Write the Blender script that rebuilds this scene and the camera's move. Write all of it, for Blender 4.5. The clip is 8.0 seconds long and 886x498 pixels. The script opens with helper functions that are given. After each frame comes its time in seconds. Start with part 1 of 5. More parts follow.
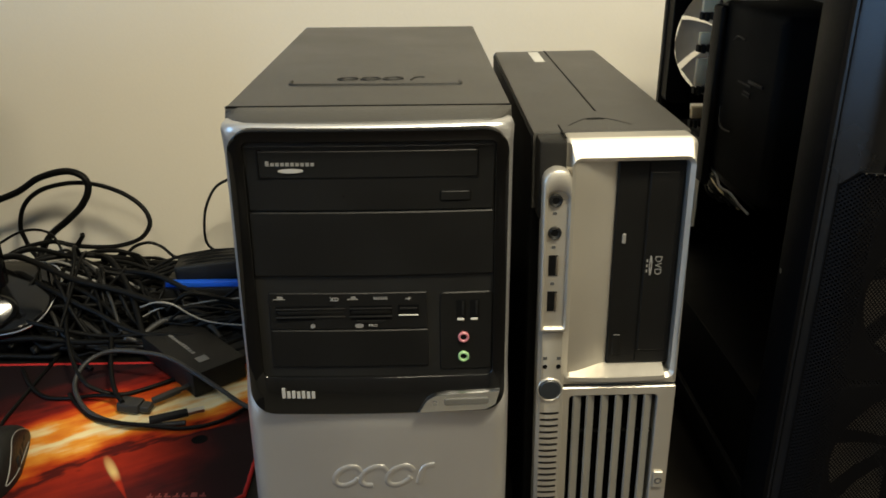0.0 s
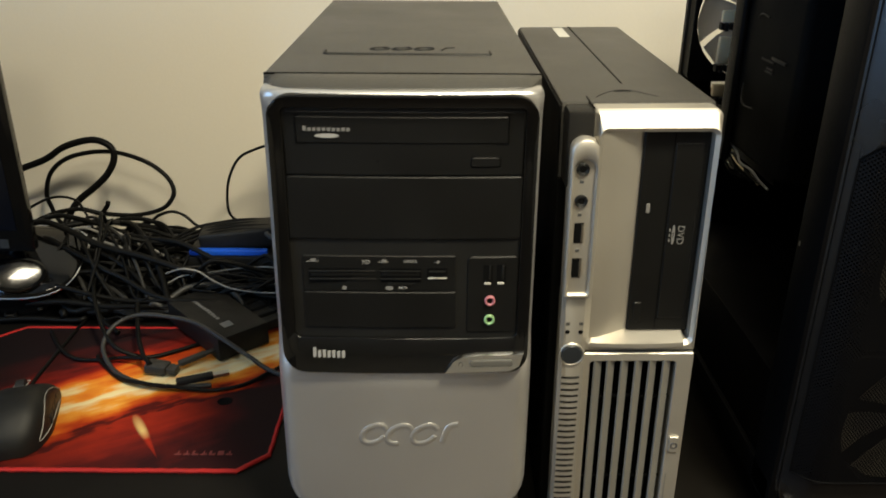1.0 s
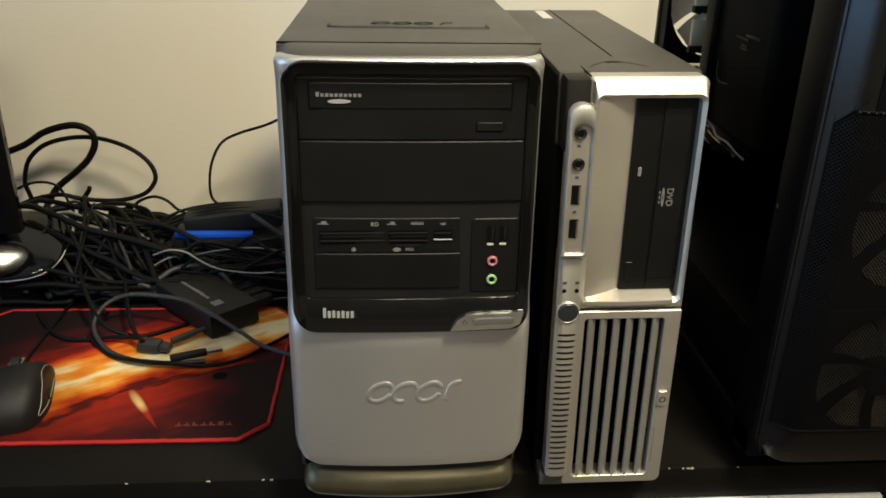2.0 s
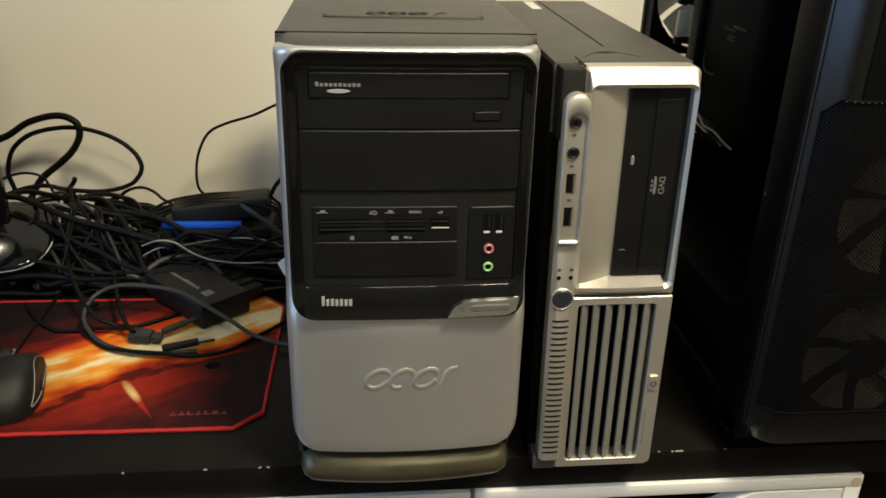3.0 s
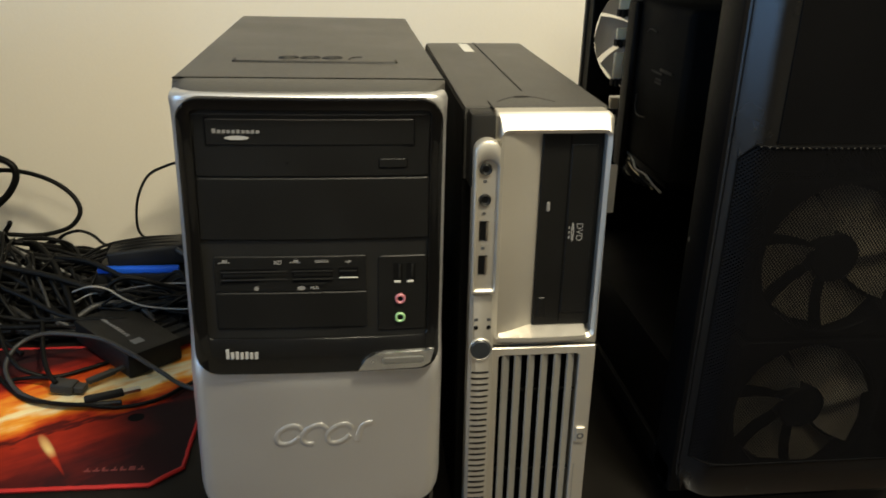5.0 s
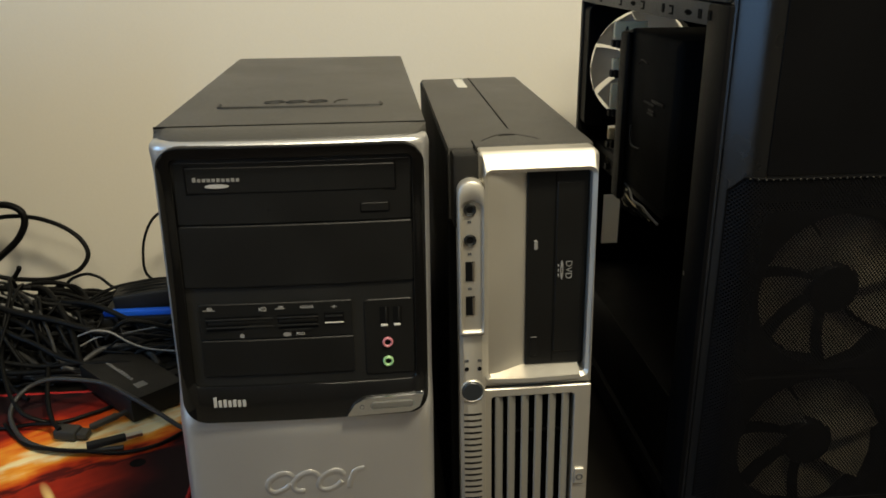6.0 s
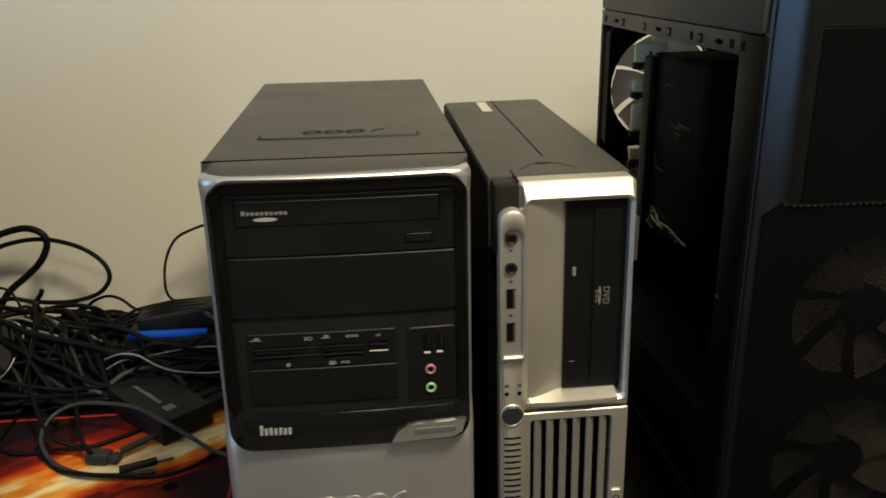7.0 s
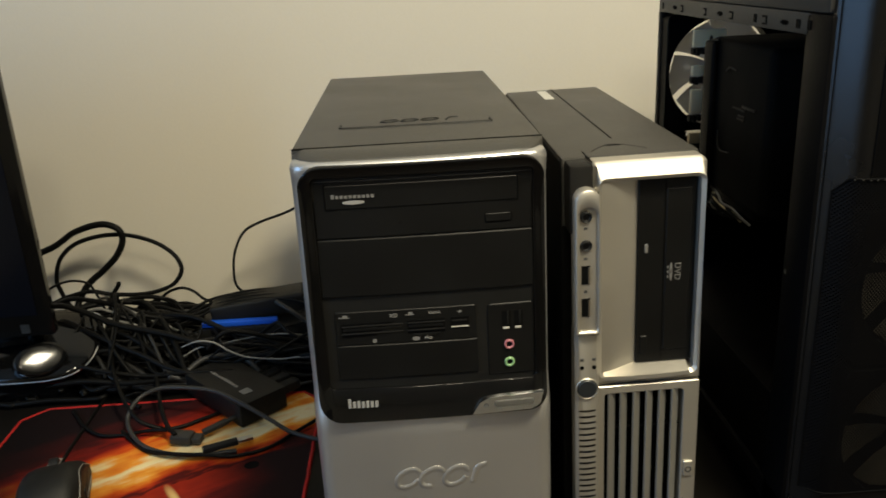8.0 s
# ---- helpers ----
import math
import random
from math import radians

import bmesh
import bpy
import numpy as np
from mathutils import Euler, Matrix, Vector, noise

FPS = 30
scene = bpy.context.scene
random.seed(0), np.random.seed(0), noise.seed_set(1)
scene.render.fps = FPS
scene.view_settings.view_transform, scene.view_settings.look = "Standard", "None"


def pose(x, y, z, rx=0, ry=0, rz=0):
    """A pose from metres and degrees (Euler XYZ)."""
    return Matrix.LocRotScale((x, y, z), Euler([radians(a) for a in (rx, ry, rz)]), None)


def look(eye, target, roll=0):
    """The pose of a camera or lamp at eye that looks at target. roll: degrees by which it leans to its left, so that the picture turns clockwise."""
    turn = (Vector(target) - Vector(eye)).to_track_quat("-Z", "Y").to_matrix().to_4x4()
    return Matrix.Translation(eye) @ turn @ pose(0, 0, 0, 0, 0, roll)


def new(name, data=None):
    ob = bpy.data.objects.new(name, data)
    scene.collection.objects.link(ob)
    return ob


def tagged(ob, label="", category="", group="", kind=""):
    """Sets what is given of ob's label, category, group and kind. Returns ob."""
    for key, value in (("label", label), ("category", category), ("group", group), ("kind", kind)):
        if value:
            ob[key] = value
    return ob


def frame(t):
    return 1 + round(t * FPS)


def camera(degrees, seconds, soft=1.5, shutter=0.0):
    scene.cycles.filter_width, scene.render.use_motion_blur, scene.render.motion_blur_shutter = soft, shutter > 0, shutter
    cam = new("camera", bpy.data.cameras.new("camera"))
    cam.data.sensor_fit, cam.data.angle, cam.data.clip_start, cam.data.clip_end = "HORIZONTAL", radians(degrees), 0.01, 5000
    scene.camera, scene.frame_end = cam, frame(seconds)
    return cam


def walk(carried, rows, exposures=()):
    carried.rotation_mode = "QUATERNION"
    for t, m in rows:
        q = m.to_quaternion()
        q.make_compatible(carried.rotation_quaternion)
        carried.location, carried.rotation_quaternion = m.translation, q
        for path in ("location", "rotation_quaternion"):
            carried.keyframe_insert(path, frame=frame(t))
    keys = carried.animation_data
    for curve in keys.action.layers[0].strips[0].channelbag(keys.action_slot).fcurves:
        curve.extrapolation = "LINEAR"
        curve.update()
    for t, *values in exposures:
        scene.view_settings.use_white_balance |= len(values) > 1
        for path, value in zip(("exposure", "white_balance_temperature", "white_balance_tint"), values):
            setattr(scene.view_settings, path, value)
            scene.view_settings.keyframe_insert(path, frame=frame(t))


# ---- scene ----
# The camera and its path.
cam = camera(57.6, 8.0, soft=1.7, shutter=0.5)
PATH = [
    (0, (0.01, 0.02, 1.217), (0.056, 1.868, 0.454), -0.3),
    (0.5, (0.01, 0.024, 1.218), (0.042, 1.861, 0.428), 0.0),
    (1, (-0.004, 0.001, 1.213), (0.021, 1.832, 0.409), 0.5),
    (1.5, (-0.024, -0.022, 1.198), (0.055, 1.811, 0.403), 0.9),
    (3, (-0.054, -0.04, 1.199), (0.135, 1.775, 0.38), 1.6),
    (3.5, (-0.056, -0.044, 1.2), (0.151, 1.768, 0.379), 1.9),
    (4, (-0.05, -0.045, 1.201), (0.168, 1.772, 0.394), 2.0),
    (4.5, (-0.024, -0.033, 1.201), (0.199, 1.796, 0.425), 2.0),
    (5, (0.001, -0.024, 1.202), (0.228, 1.821, 0.465), 1.7),
    (5.2, (0.011, -0.02, 1.207), (0.217, 1.831, 0.478), 1.4),
    (6.3, (0.03, -0.015, 1.213), (0.203, 1.861, 0.543), -0.9),
    (6.5, (0.021, -0.009, 1.217), (0.206, 1.866, 0.546), -0.9),
    (7, (-0.003, -0.019, 1.228), (0.175, 1.86, 0.568), -1.0),
    (7.5, (-0.026, -0.039, 1.227), (0.121, 1.843, 0.567), -1.7),
    (8, (-0.034, -0.046, 1.225), (0.048, 1.84, 0.564), -2.9),
]
walk(cam, [(t, look(eye, target, roll)) for t, eye, target, roll in PATH], exposures=[(0, -0.15), (1.0, -0.08), (1.5, 0.0), (3.5, 0.0), (5.0, -0.05), (6.5, -0.43), (8.0, -0.42)])

# World and lights: warm ceiling lamp plus added fill, dusk through the west window.
world = bpy.data.worlds.new("world")
scene.world = world
world.use_nodes = True
sky = world.node_tree.nodes.new("ShaderNodeTexSky")
sky.sky_type = "NISHITA"
sky.sun_disc = False
sky.sun_elevation, sky.sun_rotation = radians(4), radians(200)
world.node_tree.links.new(sky.outputs[0], world.node_tree.nodes["Background"].inputs[0])
world.node_tree.nodes["Background"].inputs[1].default_value = 0.08


def area_lamp(name, m, size_x, size_y, power, color):
    data = bpy.data.lights.new(name, "AREA")
    data.shape, data.size, data.size_y, data.energy, data.color = "RECTANGLE", size_x, size_y, power, color
    ob = new(name, data)
    ob.matrix_world = m
    return ob


# main ceiling lamp, then a weak fill lamp added nearer the room's middle
LAMPS = ((0.45, -0.12, 2.30), (0.04, -0.66, 2.30))
for spot, power in zip(LAMPS, (48.5, 11.5)):
    area_lamp("lamp_light", look(spot, (spot[0], spot[1], 0)), 0.28, 0.28, power, (1.0, 0.90, 0.66))
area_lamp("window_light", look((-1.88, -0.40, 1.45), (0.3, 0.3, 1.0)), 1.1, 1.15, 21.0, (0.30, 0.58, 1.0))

DESK = 0.74


# ---------------------------------------------------------------- materials
def surface(name, color, rough=0.5, metal=0.0, vary=0.10, grain=900.0, bump=0.05, stain=14.0, coat=0.0, spec=0.5, rough_vary=0.12):
    """A painted, moulded or metal surface: broad stains, fine grain, uneven gloss."""
    m = bpy.data.materials.new(name)
    m.use_nodes = True
    nt = m.node_tree
    p = nt.nodes["Principled BSDF"]
    co = nt.nodes.new("ShaderNodeTexCoord")
    broad, fine = nt.nodes.new("ShaderNodeTexNoise"), nt.nodes.new("ShaderNodeTexNoise")
    broad.inputs["Scale"].default_value, broad.inputs["Detail"].default_value = stain, 5
    fine.inputs["Scale"].default_value, fine.inputs["Detail"].default_value = grain, 2
    for n in (broad, fine):
        nt.links.new(co.outputs["Object"], n.inputs["Vector"])
    add = nt.nodes.new("ShaderNodeMath")
    add.operation = "MULTIPLY_ADD"
    nt.links.new(fine.outputs[0], add.inputs[0])
    add.inputs[1].default_value = 0.5
    nt.links.new(broad.outputs[0], add.inputs[2])
    rng = nt.nodes.new("ShaderNodeMapRange")
    rng.inputs["From Min"].default_value, rng.inputs["From Max"].default_value = 0.35, 1.15
    rng.inputs["To Min"].default_value, rng.inputs["To Max"].default_value = 1 - vary, 1 + vary
    nt.links.new(add.outputs[0], rng.inputs["Value"])
    mul = nt.nodes.new("ShaderNodeVectorMath")
    mul.operation = "SCALE"
    mul.inputs[0].default_value = color
    nt.links.new(rng.outputs[0], mul.inputs["Scale"])
    nt.links.new(mul.outputs[0], p.inputs["Base Color"])
    rr = nt.nodes.new("ShaderNodeMapRange")
    rr.inputs["From Min"].default_value, rr.inputs["From Max"].default_value = 0.3, 0.7
    rr.inputs["To Min"].default_value, rr.inputs["To Max"].default_value = max(0.02, rough * (1 - rough_vary)), min(1, rough * (1 + rough_vary))
    nt.links.new(broad.outputs[0], rr.inputs["Value"])
    nt.links.new(rr.outputs[0], p.inputs["Roughness"])
    p.inputs["Metallic"].default_value = metal
    p.inputs["Coat Weight"].default_value = coat
    p.inputs["Specular IOR Level"].default_value = spec
    if bump:
        b = nt.nodes.new("ShaderNodeBump")
        b.inputs["Strength"].default_value, b.inputs["Distance"].default_value = bump, 0.001
        nt.links.new(fine.outputs[0], b.inputs["Height"])
        nt.links.new(b.outputs[0], p.inputs["Normal"])
    return m


WALL = surface("wall_paint", (0.72, 0.67, 0.57), 0.85, vary=0.03, grain=260, bump=0.12, stain=2.5)
CEILING = surface("ceiling_paint", (0.80, 0.79, 0.76), 0.9, vary=0.02, grain=200, bump=0.1, stain=2)
FLOOR = surface("floor_laminate", (0.06, 0.042, 0.028), 0.5, vary=0.2, grain=60, bump=0.1, stain=5)
DESK_BLACK = surface("black_brown_foil", (0.0055, 0.0048, 0.004), 0.45, vary=0.3, grain=500, bump=0.12, stain=18, spec=0.10)
WHITE_PAINT = surface("white_lacquer", (0.62, 0.61, 0.58), 0.6, vary=0.04, grain=300, bump=0.03, stain=6, spec=0.2)
# near-black drawer boxes: the shade inside is put into the colour
DARK_GAP = surface("dark_hollow", (0.006, 0.006, 0.006), 0.8, bump=0, spec=0.1)
STEEL_BLACK = surface("black_textured_steel", (0.040, 0.038, 0.034), 0.46, vary=0.10, grain=1500, bump=0.25, stain=10)
PLASTIC_GREY = surface("dark_grey_plastic", (0.045, 0.043, 0.038), 0.44, vary=0.10, grain=1800, bump=0.2, stain=20)
SILVER = surface("silver_paint", (0.58, 0.573, 0.56), 0.37, metal=0.80, vary=0.06, grain=2200, bump=0.12, stain=9)
SILVER_HP = surface("warm_silver_paint", (0.51, 0.483, 0.428), 0.45, metal=0.80, vary=0.05, grain=2500, bump=0.06, stain=12)
SILVER_SLAT = surface("grey_silver_paint", (0.34, 0.332, 0.305), 0.45, metal=0.7, vary=0.08, grain=2200, bump=0.08, stain=15)
CHROME = surface("bright_chrome", (0.75, 0.75, 0.74), 0.16, metal=1.0, vary=0.04, bump=0, stain=30)
GLOSS_BLACK = surface("glossy_black_plastic", (0.003, 0.003, 0.003), 0.10, vary=0.2, bump=0, stain=30, rough_vary=0.4, spec=0.38)
MATTE_BLACK = surface("matte_black_plastic", (0.0065, 0.0065, 0.006), 0.5, vary=0.15, grain=1800, bump=0.25, stain=20, spec=0.3)
BAY_BLACK = surface("black_drive_plastic", (0.0045, 0.0045, 0.0042), 0.45, vary=0.15, grain=1600, bump=0.2, stain=20, spec=0.23)
# near-black that puts the shade of openings and gaps into the colour
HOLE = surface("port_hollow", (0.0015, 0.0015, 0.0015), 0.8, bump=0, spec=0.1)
PRINT = surface("grey_print", (0.30, 0.295, 0.28), 0.6, vary=0.1, bump=0)
PRINT_DARK = surface("dark_print", (0.05, 0.05, 0.05), 0.6, vary=0.1, bump=0)
PINK = surface("pink_jack", (0.38, 0.13, 0.15), 0.4, bump=0)
GREEN = surface("green_jack", (0.23, 0.40, 0.18), 0.4, bump=0)
BASE_BRONZE = surface("bronze_metallic_plastic", (0.078, 0.070, 0.043), 0.34, metal=0.7, vary=0.22, grain=1500, bump=0.15, stain=60)
BUTTON_GREY = surface("dark_grey_button", (0.016, 0.019, 0.022), 0.45, bump=0.05)
PAPER = surface("pale_label", (0.55, 0.54, 0.50), 0.6, vary=0.1, bump=0)
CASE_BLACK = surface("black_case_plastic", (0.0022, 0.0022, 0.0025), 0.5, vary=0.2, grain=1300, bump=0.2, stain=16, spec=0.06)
CASE_STEEL = surface("black_case_steel", (0.008, 0.0078, 0.0074), 0.55, vary=0.15, grain=1500, bump=0.2, stain=12, spec=0.25)
CASE_EDGE = surface("satin_black_trim", (0.0022, 0.0023, 0.0026), 0.29, vary=0.15, grain=900, bump=0.08, stain=14, spec=0.42)
FAN_GREY = surface("translucent_grey_blade", (0.34, 0.35, 0.37), 0.4, vary=0.1, bump=0)
_nt = FAN_GREY.node_tree
_tl, _mx = _nt.nodes.new("ShaderNodeBsdfTranslucent"), _nt.nodes.new("ShaderNodeMixShader")
_tl.inputs[0].default_value, _mx.inputs[0].default_value = (0.45, 0.46, 0.48, 1), 0.5
_nt.links.new(_nt.nodes["Principled BSDF"].outputs[0], _mx.inputs[1])
_nt.links.new(_tl.outputs[0], _mx.inputs[2])
_nt.links.new(_mx.outputs[0], next(n for n in _nt.nodes if n.type == "OUTPUT_MATERIAL").inputs[0])
FAN_SMOKE = surface("smoked_fan_blade", (0.27, 0.24, 0.175), 0.36, vary=0.5, grain=300, bump=0.05, stain=40)
# cream yellowed to offset the cool light inside the case
FAN_WHITE = surface("cream_plastic", (0.84, 0.70, 0.44), 0.45, vary=0.08, bump=0)
CABLE = surface("black_cable_jacket", (0.0032, 0.0032, 0.0030), 0.5, vary=0.2, grain=700, bump=0.1, stain=60, spec=0.12)
CABLE_GREY = surface("grey_cable_jacket", (0.024, 0.0235, 0.0225), 0.5, vary=0.15, grain=700, bump=0.1, stain=60, spec=0.35)
CABLE_WHITE = surface("pale_cable_jacket", (0.20, 0.196, 0.185), 0.5, vary=0.15, grain=700, bump=0.05, stain=60)
BLUE = surface("blue_plastic", (0.012, 0.10, 0.62), 0.4, vary=0.08, grain=900, bump=0.05, stain=20)
RUBBER = surface("black_rubber", (0.007, 0.007, 0.007), 0.7, vary=0.15, grain=900, bump=0.15, stain=30, spec=0.3)
TIN = surface("tinned_contact", (0.62, 0.60, 0.54), 0.42, metal=0.25, vary=0.1, bump=0)
METAL = surface("bare_steel", (0.55, 0.53, 0.48), 0.3, metal=1.0, vary=0.1, bump=0.05)
RED_STITCH = surface("red_stitched_edge", (0.34, 0.012, 0.010), 0.75, vary=0.25, grain=1200, bump=0.5, stain=50, spec=0.3)
CASE_TOP = surface("grey_black_case_cover", (0.038, 0.036, 0.032), 0.5, vary=0.12, grain=1500, bump=0.2, stain=12, spec=0.35)
PRINT_DIM = surface("dim_grey_print", (0.16, 0.157, 0.15), 0.6, vary=0.1, bump=0)
CHIP = surface("bare_board", (0.30, 0.27, 0.22), 0.8, vary=0.2, bump=0)
CORNER_BLACK = surface("black_corner_plastic", (0.010, 0.0095, 0.0085), 0.5, vary=0.1, grain=1800, bump=0.2, stain=20, spec=0.2)


# ---------------------------------------------------------------- building tools
def thing(name, label, category, at=(0, 0, 0), turn=0.0, group="", kind=""):
    root = new(name)
    root.empty_display_size = 0.02
    root.location, root.rotation_euler = at, (0, 0, radians(turn))
    root["base"] = list(at)
    return tagged(root, label, category, group, kind)


def base_of(ob):
    while ob.parent:
        ob = ob.parent
    return Vector(ob["base"]) if "base" in ob else Vector()


def part(name, bm, material, parent=None, label="", smooth=40):
    """Links a bmesh, built in room coordinates, as one mesh under a thing or a part."""
    if parent is not None:
        bmesh.ops.translate(bm, vec=-base_of(parent), verts=bm.verts)
    bmesh.ops.recalc_face_normals(bm, faces=bm.faces)
    me = bpy.data.meshes.new(name)
    bm.to_mesh(me)
    bm.free()
    me.materials.append(material)
    if smooth:
        me.shade_smooth()
        me.set_sharp_from_angle(angle=radians(smooth))
    ob = new(name, me)
    if parent is not None:
        ob.parent = parent
    return tagged(ob, label)


def single(name, bm, material, label, category, at, smooth=40, kind="", group=""):
    """A thing of one mesh, its origin at its base."""
    bmesh.ops.translate(bm, vec=-Vector(at), verts=bm.verts)
    ob = part(name, bm, material, None, "", smooth)
    ob.location = at
    return tagged(ob, label, category, group, kind)


def box(x0, x1, y0, y1, z0, z1, r=0.0, seg=2, bm=None):
    bm = bm or bmesh.new()
    got = bmesh.ops.create_cube(bm, size=1.0)["verts"]
    for v in got:
        v.co = Vector((x0 + (v.co.x + 0.5) * (x1 - x0), y0 + (v.co.y + 0.5) * (y1 - y0), z0 + (v.co.z + 0.5) * (z1 - z0)))
    if r:
        edges = list({e for v in got for e in v.link_edges})
        bmesh.ops.bevel(bm, geom=edges, offset=r, segments=seg, profile=0.5, affect="EDGES")
    return bm


def loft(loops, closed=True, cap0=False, cap1=False, bm=None):
    """A skin over loops of equally many points."""
    bm = bm or bmesh.new()
    rows = [[bm.verts.new(p) for p in loop] for loop in loops]
    n = len(rows[0])
    for a, b in zip(rows, rows[1:]):
        for i in range(n if closed else n - 1):
            j = (i + 1) % n
            bm.faces.new((a[i], a[j], b[j], b[i]))
    if cap0:
        bm.faces.new(rows[0])
    if cap1:
        bm.faces.new(rows[-1])
    return bm


def rrect(x0, x1, z0, z1, r, n=6):
    """A rounded rectangle; r one radius or four (lower left, lower right, upper right, upper left)."""
    rs = r if isinstance(r, (tuple, list)) else (r, r, r, r)
    out = []
    for (cx, cz, a0), q in zip(((x0, z0, 180), (x1, z0, 270), (x1, z1, 0), (x0, z1, 90)), rs):
        sx, sz = (1 if cx == x0 else -1), (1 if cz == z0 else -1)
        for k in range(n + 1):
            a = radians(a0 + 90 * k / n)
            out.append((cx + sx * q + q * math.cos(a), cz + sz * q + q * math.sin(a)))
    if n >= 8:
        # long straight sides get points of their own, so that a bowed face stays bowed
        full, m = [], len(out)
        for k in range(m):
            a, b = out[k], out[(k + 1) % m]
            full.append(a)
            if k % (n + 1) == n:
                full += [(a[0] + (b[0] - a[0]) * i / 10, a[1] + (b[1] - a[1]) * i / 10) for i in range(1, 10)]
        out = full
    return out


def inset(x0, x1, z0, z1, d):
    return x0 + d, x1 - d, z0 + d, z1 - d


def slab(rect, r, y_front, y_back, edge=0.0008, bm=None, n=5):
    """A plate facing the room's front, with rounded outline and eased front edge. y_front: a number, or a function of x and z that bows it."""
    rs = r if isinstance(r, tuple) else (r, r, r, r)
    if callable(y_front):
        x0, x1, z0, z1 = rect
        xs = sorted({x0 + (x1 - x0) * k / 14 for k in range(15)} | {x for x, z in rrect(*rect, r, 3)})
        xs = [x for k, x in enumerate(xs) if k == 0 or x - xs[k - 1] > 1e-6]

        def end(x, lower):
            q = rs[0] if lower and x < x0 + rs[0] else rs[1] if lower and x > x1 - rs[1] else rs[3] if not lower and x < x0 + rs[3] else rs[2] if not lower and x > x1 - rs[2] else 0
            d = q - (x - x0) if x < x0 + q else q - (x1 - x) if x > x1 - q else 0
            return q - math.sqrt(max(0.0, q * q - d * d)) if q else 0.0

        rows = []
        for x in xs:
            lo, hi = z0 + end(x, True), z1 - end(x, False)
            e = edge if x not in (xs[0], xs[-1]) else 0.0
            k = 0.0 if e else edge
            f = lambda z: y_front(x, z)
            mid = [lo + edge + (hi - lo - 2 * edge) * i / 6 for i in range(7)]
            rows.append([(x, f(lo) + y_back, lo), (x, f(lo) + edge, lo)] + [(x, f(q) + k, q) for q in mid] + [(x, f(hi) + edge, hi)] + [(x, f(q) + y_back, q) for q in [hi] + mid[-2:0:-1]])
        return loft(rows, cap0=True, cap1=True, bm=bm)
    o, i = rrect(*rect, r, n), rrect(*inset(*rect, edge), tuple(max(1e-4, q - edge) for q in rs), n)
    return loft([[(x, y_back, z) for x, z in o], [(x, y_front + edge, z) for x, z in o], [(x, y_front, z) for x, z in i]], cap0=True, cap1=True, bm=bm)


def ring(outer, ro, inner, ri, f, front, back, depth, edge=0.001, bm=None, n=6):
    """A frame round an opening: from its back, over the eased outer edge and the face, into the opening."""
    def row(rect, r, dy):
        return [(x, f(x, z) + dy, z) for x, z in rrect(*rect, r, n)]
    def less(r, d):
        return tuple(max(1e-4, q - d) for q in r) if isinstance(r, tuple) else max(1e-4, r - d)
    return loft([row(outer, ro, back), row(outer, ro, front + edge), row(inset(*outer, edge), less(ro, edge), front),
                 row(inset(*inner, -edge), less(ri, -edge), front), row(inner, ri, front + edge), row(inner, ri, depth)], bm=bm)


def smooth_line(points, steps=8):
    """Catmull-Rom through the points."""
    P = [Vector(p) for p in points]
    P = [2 * P[0] - P[1]] + P + [2 * P[-1] - P[-2]]
    out = []
    for a, b, c, d in zip(P, P[1:], P[2:], P[3:]):
        for k in range(steps):
            t = k / steps
            out.append(0.5 * ((2 * b) + (c - a) * t + (2 * a - 5 * b + 4 * c - d) * t * t + (3 * b - a - 3 * c + d) * t ** 3))
    out.append(P[-2])
    return out


def tube(points, radius, sides=8, steps=8, flat=1.0, bm=None):
    """A cable along a smooth line through the points."""
    line = smooth_line(points, steps) if steps else [Vector(p) for p in points]
    loops, up = [], None
    for k, p in enumerate(line):
        d = (line[min(k + 1, len(line) - 1)] - line[max(k - 1, 0)]).normalized()
        up = (Vector((0.12, 0.2, 1)) if up is None else up)
        up = (up - d * up.dot(d))
        up = up.normalized() if up.length > 1e-6 else d.orthogonal().normalized()
        side = d.cross(up)
        loops.append([p + radius * (math.cos(a) * side + flat * math.sin(a) * up) for a in (2 * math.pi * i / sides for i in range(sides))])
    return loft(loops, cap0=True, cap1=True, bm=bm)


def disc(x, y, z, r, depth, n=20, hole=0.0, bm=None, edge=0.0005):
    """A round button or ring facing the room's front."""
    def c(q, yy):
        return [(x + q * math.cos(2 * math.pi * k / n), yy, z + q * math.sin(2 * math.pi * k / n)) for k in range(n)]
    loops = [c(r, y + depth), c(r, y + edge), c(r - edge, y)]
    if hole:
        loops += [c(hole + edge, y), c(hole, y + edge), c(hole, y + depth)]
    return loft(loops, cap1=not hole, bm=bm)


def lettering(body, size, x, y, z, material, parent, name="lettering", label="", downwards=False):
    """Printed characters on a face that looks to the room's front."""
    font = bpy.data.curves.new(name, "FONT")
    font.body, font.size, font.align_x, font.align_y, font.extrude = body, size, "CENTER", "CENTER", 0.0001
    tmp = bpy.data.objects.new(name, font)
    scene.collection.objects.link(tmp)
    bpy.context.view_layer.update()
    me = bpy.data.meshes.new_from_object(tmp.evaluated_get(bpy.context.evaluated_depsgraph_get()))
    bpy.data.objects.remove(tmp)
    bm = bmesh.new()
    bm.from_mesh(me)
    for v in bm.verts:
        a, b, c = v.co
        v.co = Vector((x + b, y + c, z - a)) if downwards else Vector((x + a, y + c, z + b))
    return part(name, bm, material, parent, label, 0)


# ---------------------------------------------------------------- the room
def structure(name, bm, material, label, category):
    return tagged(part(name, bm, material, None, label, 0), label, category, "", "structure")


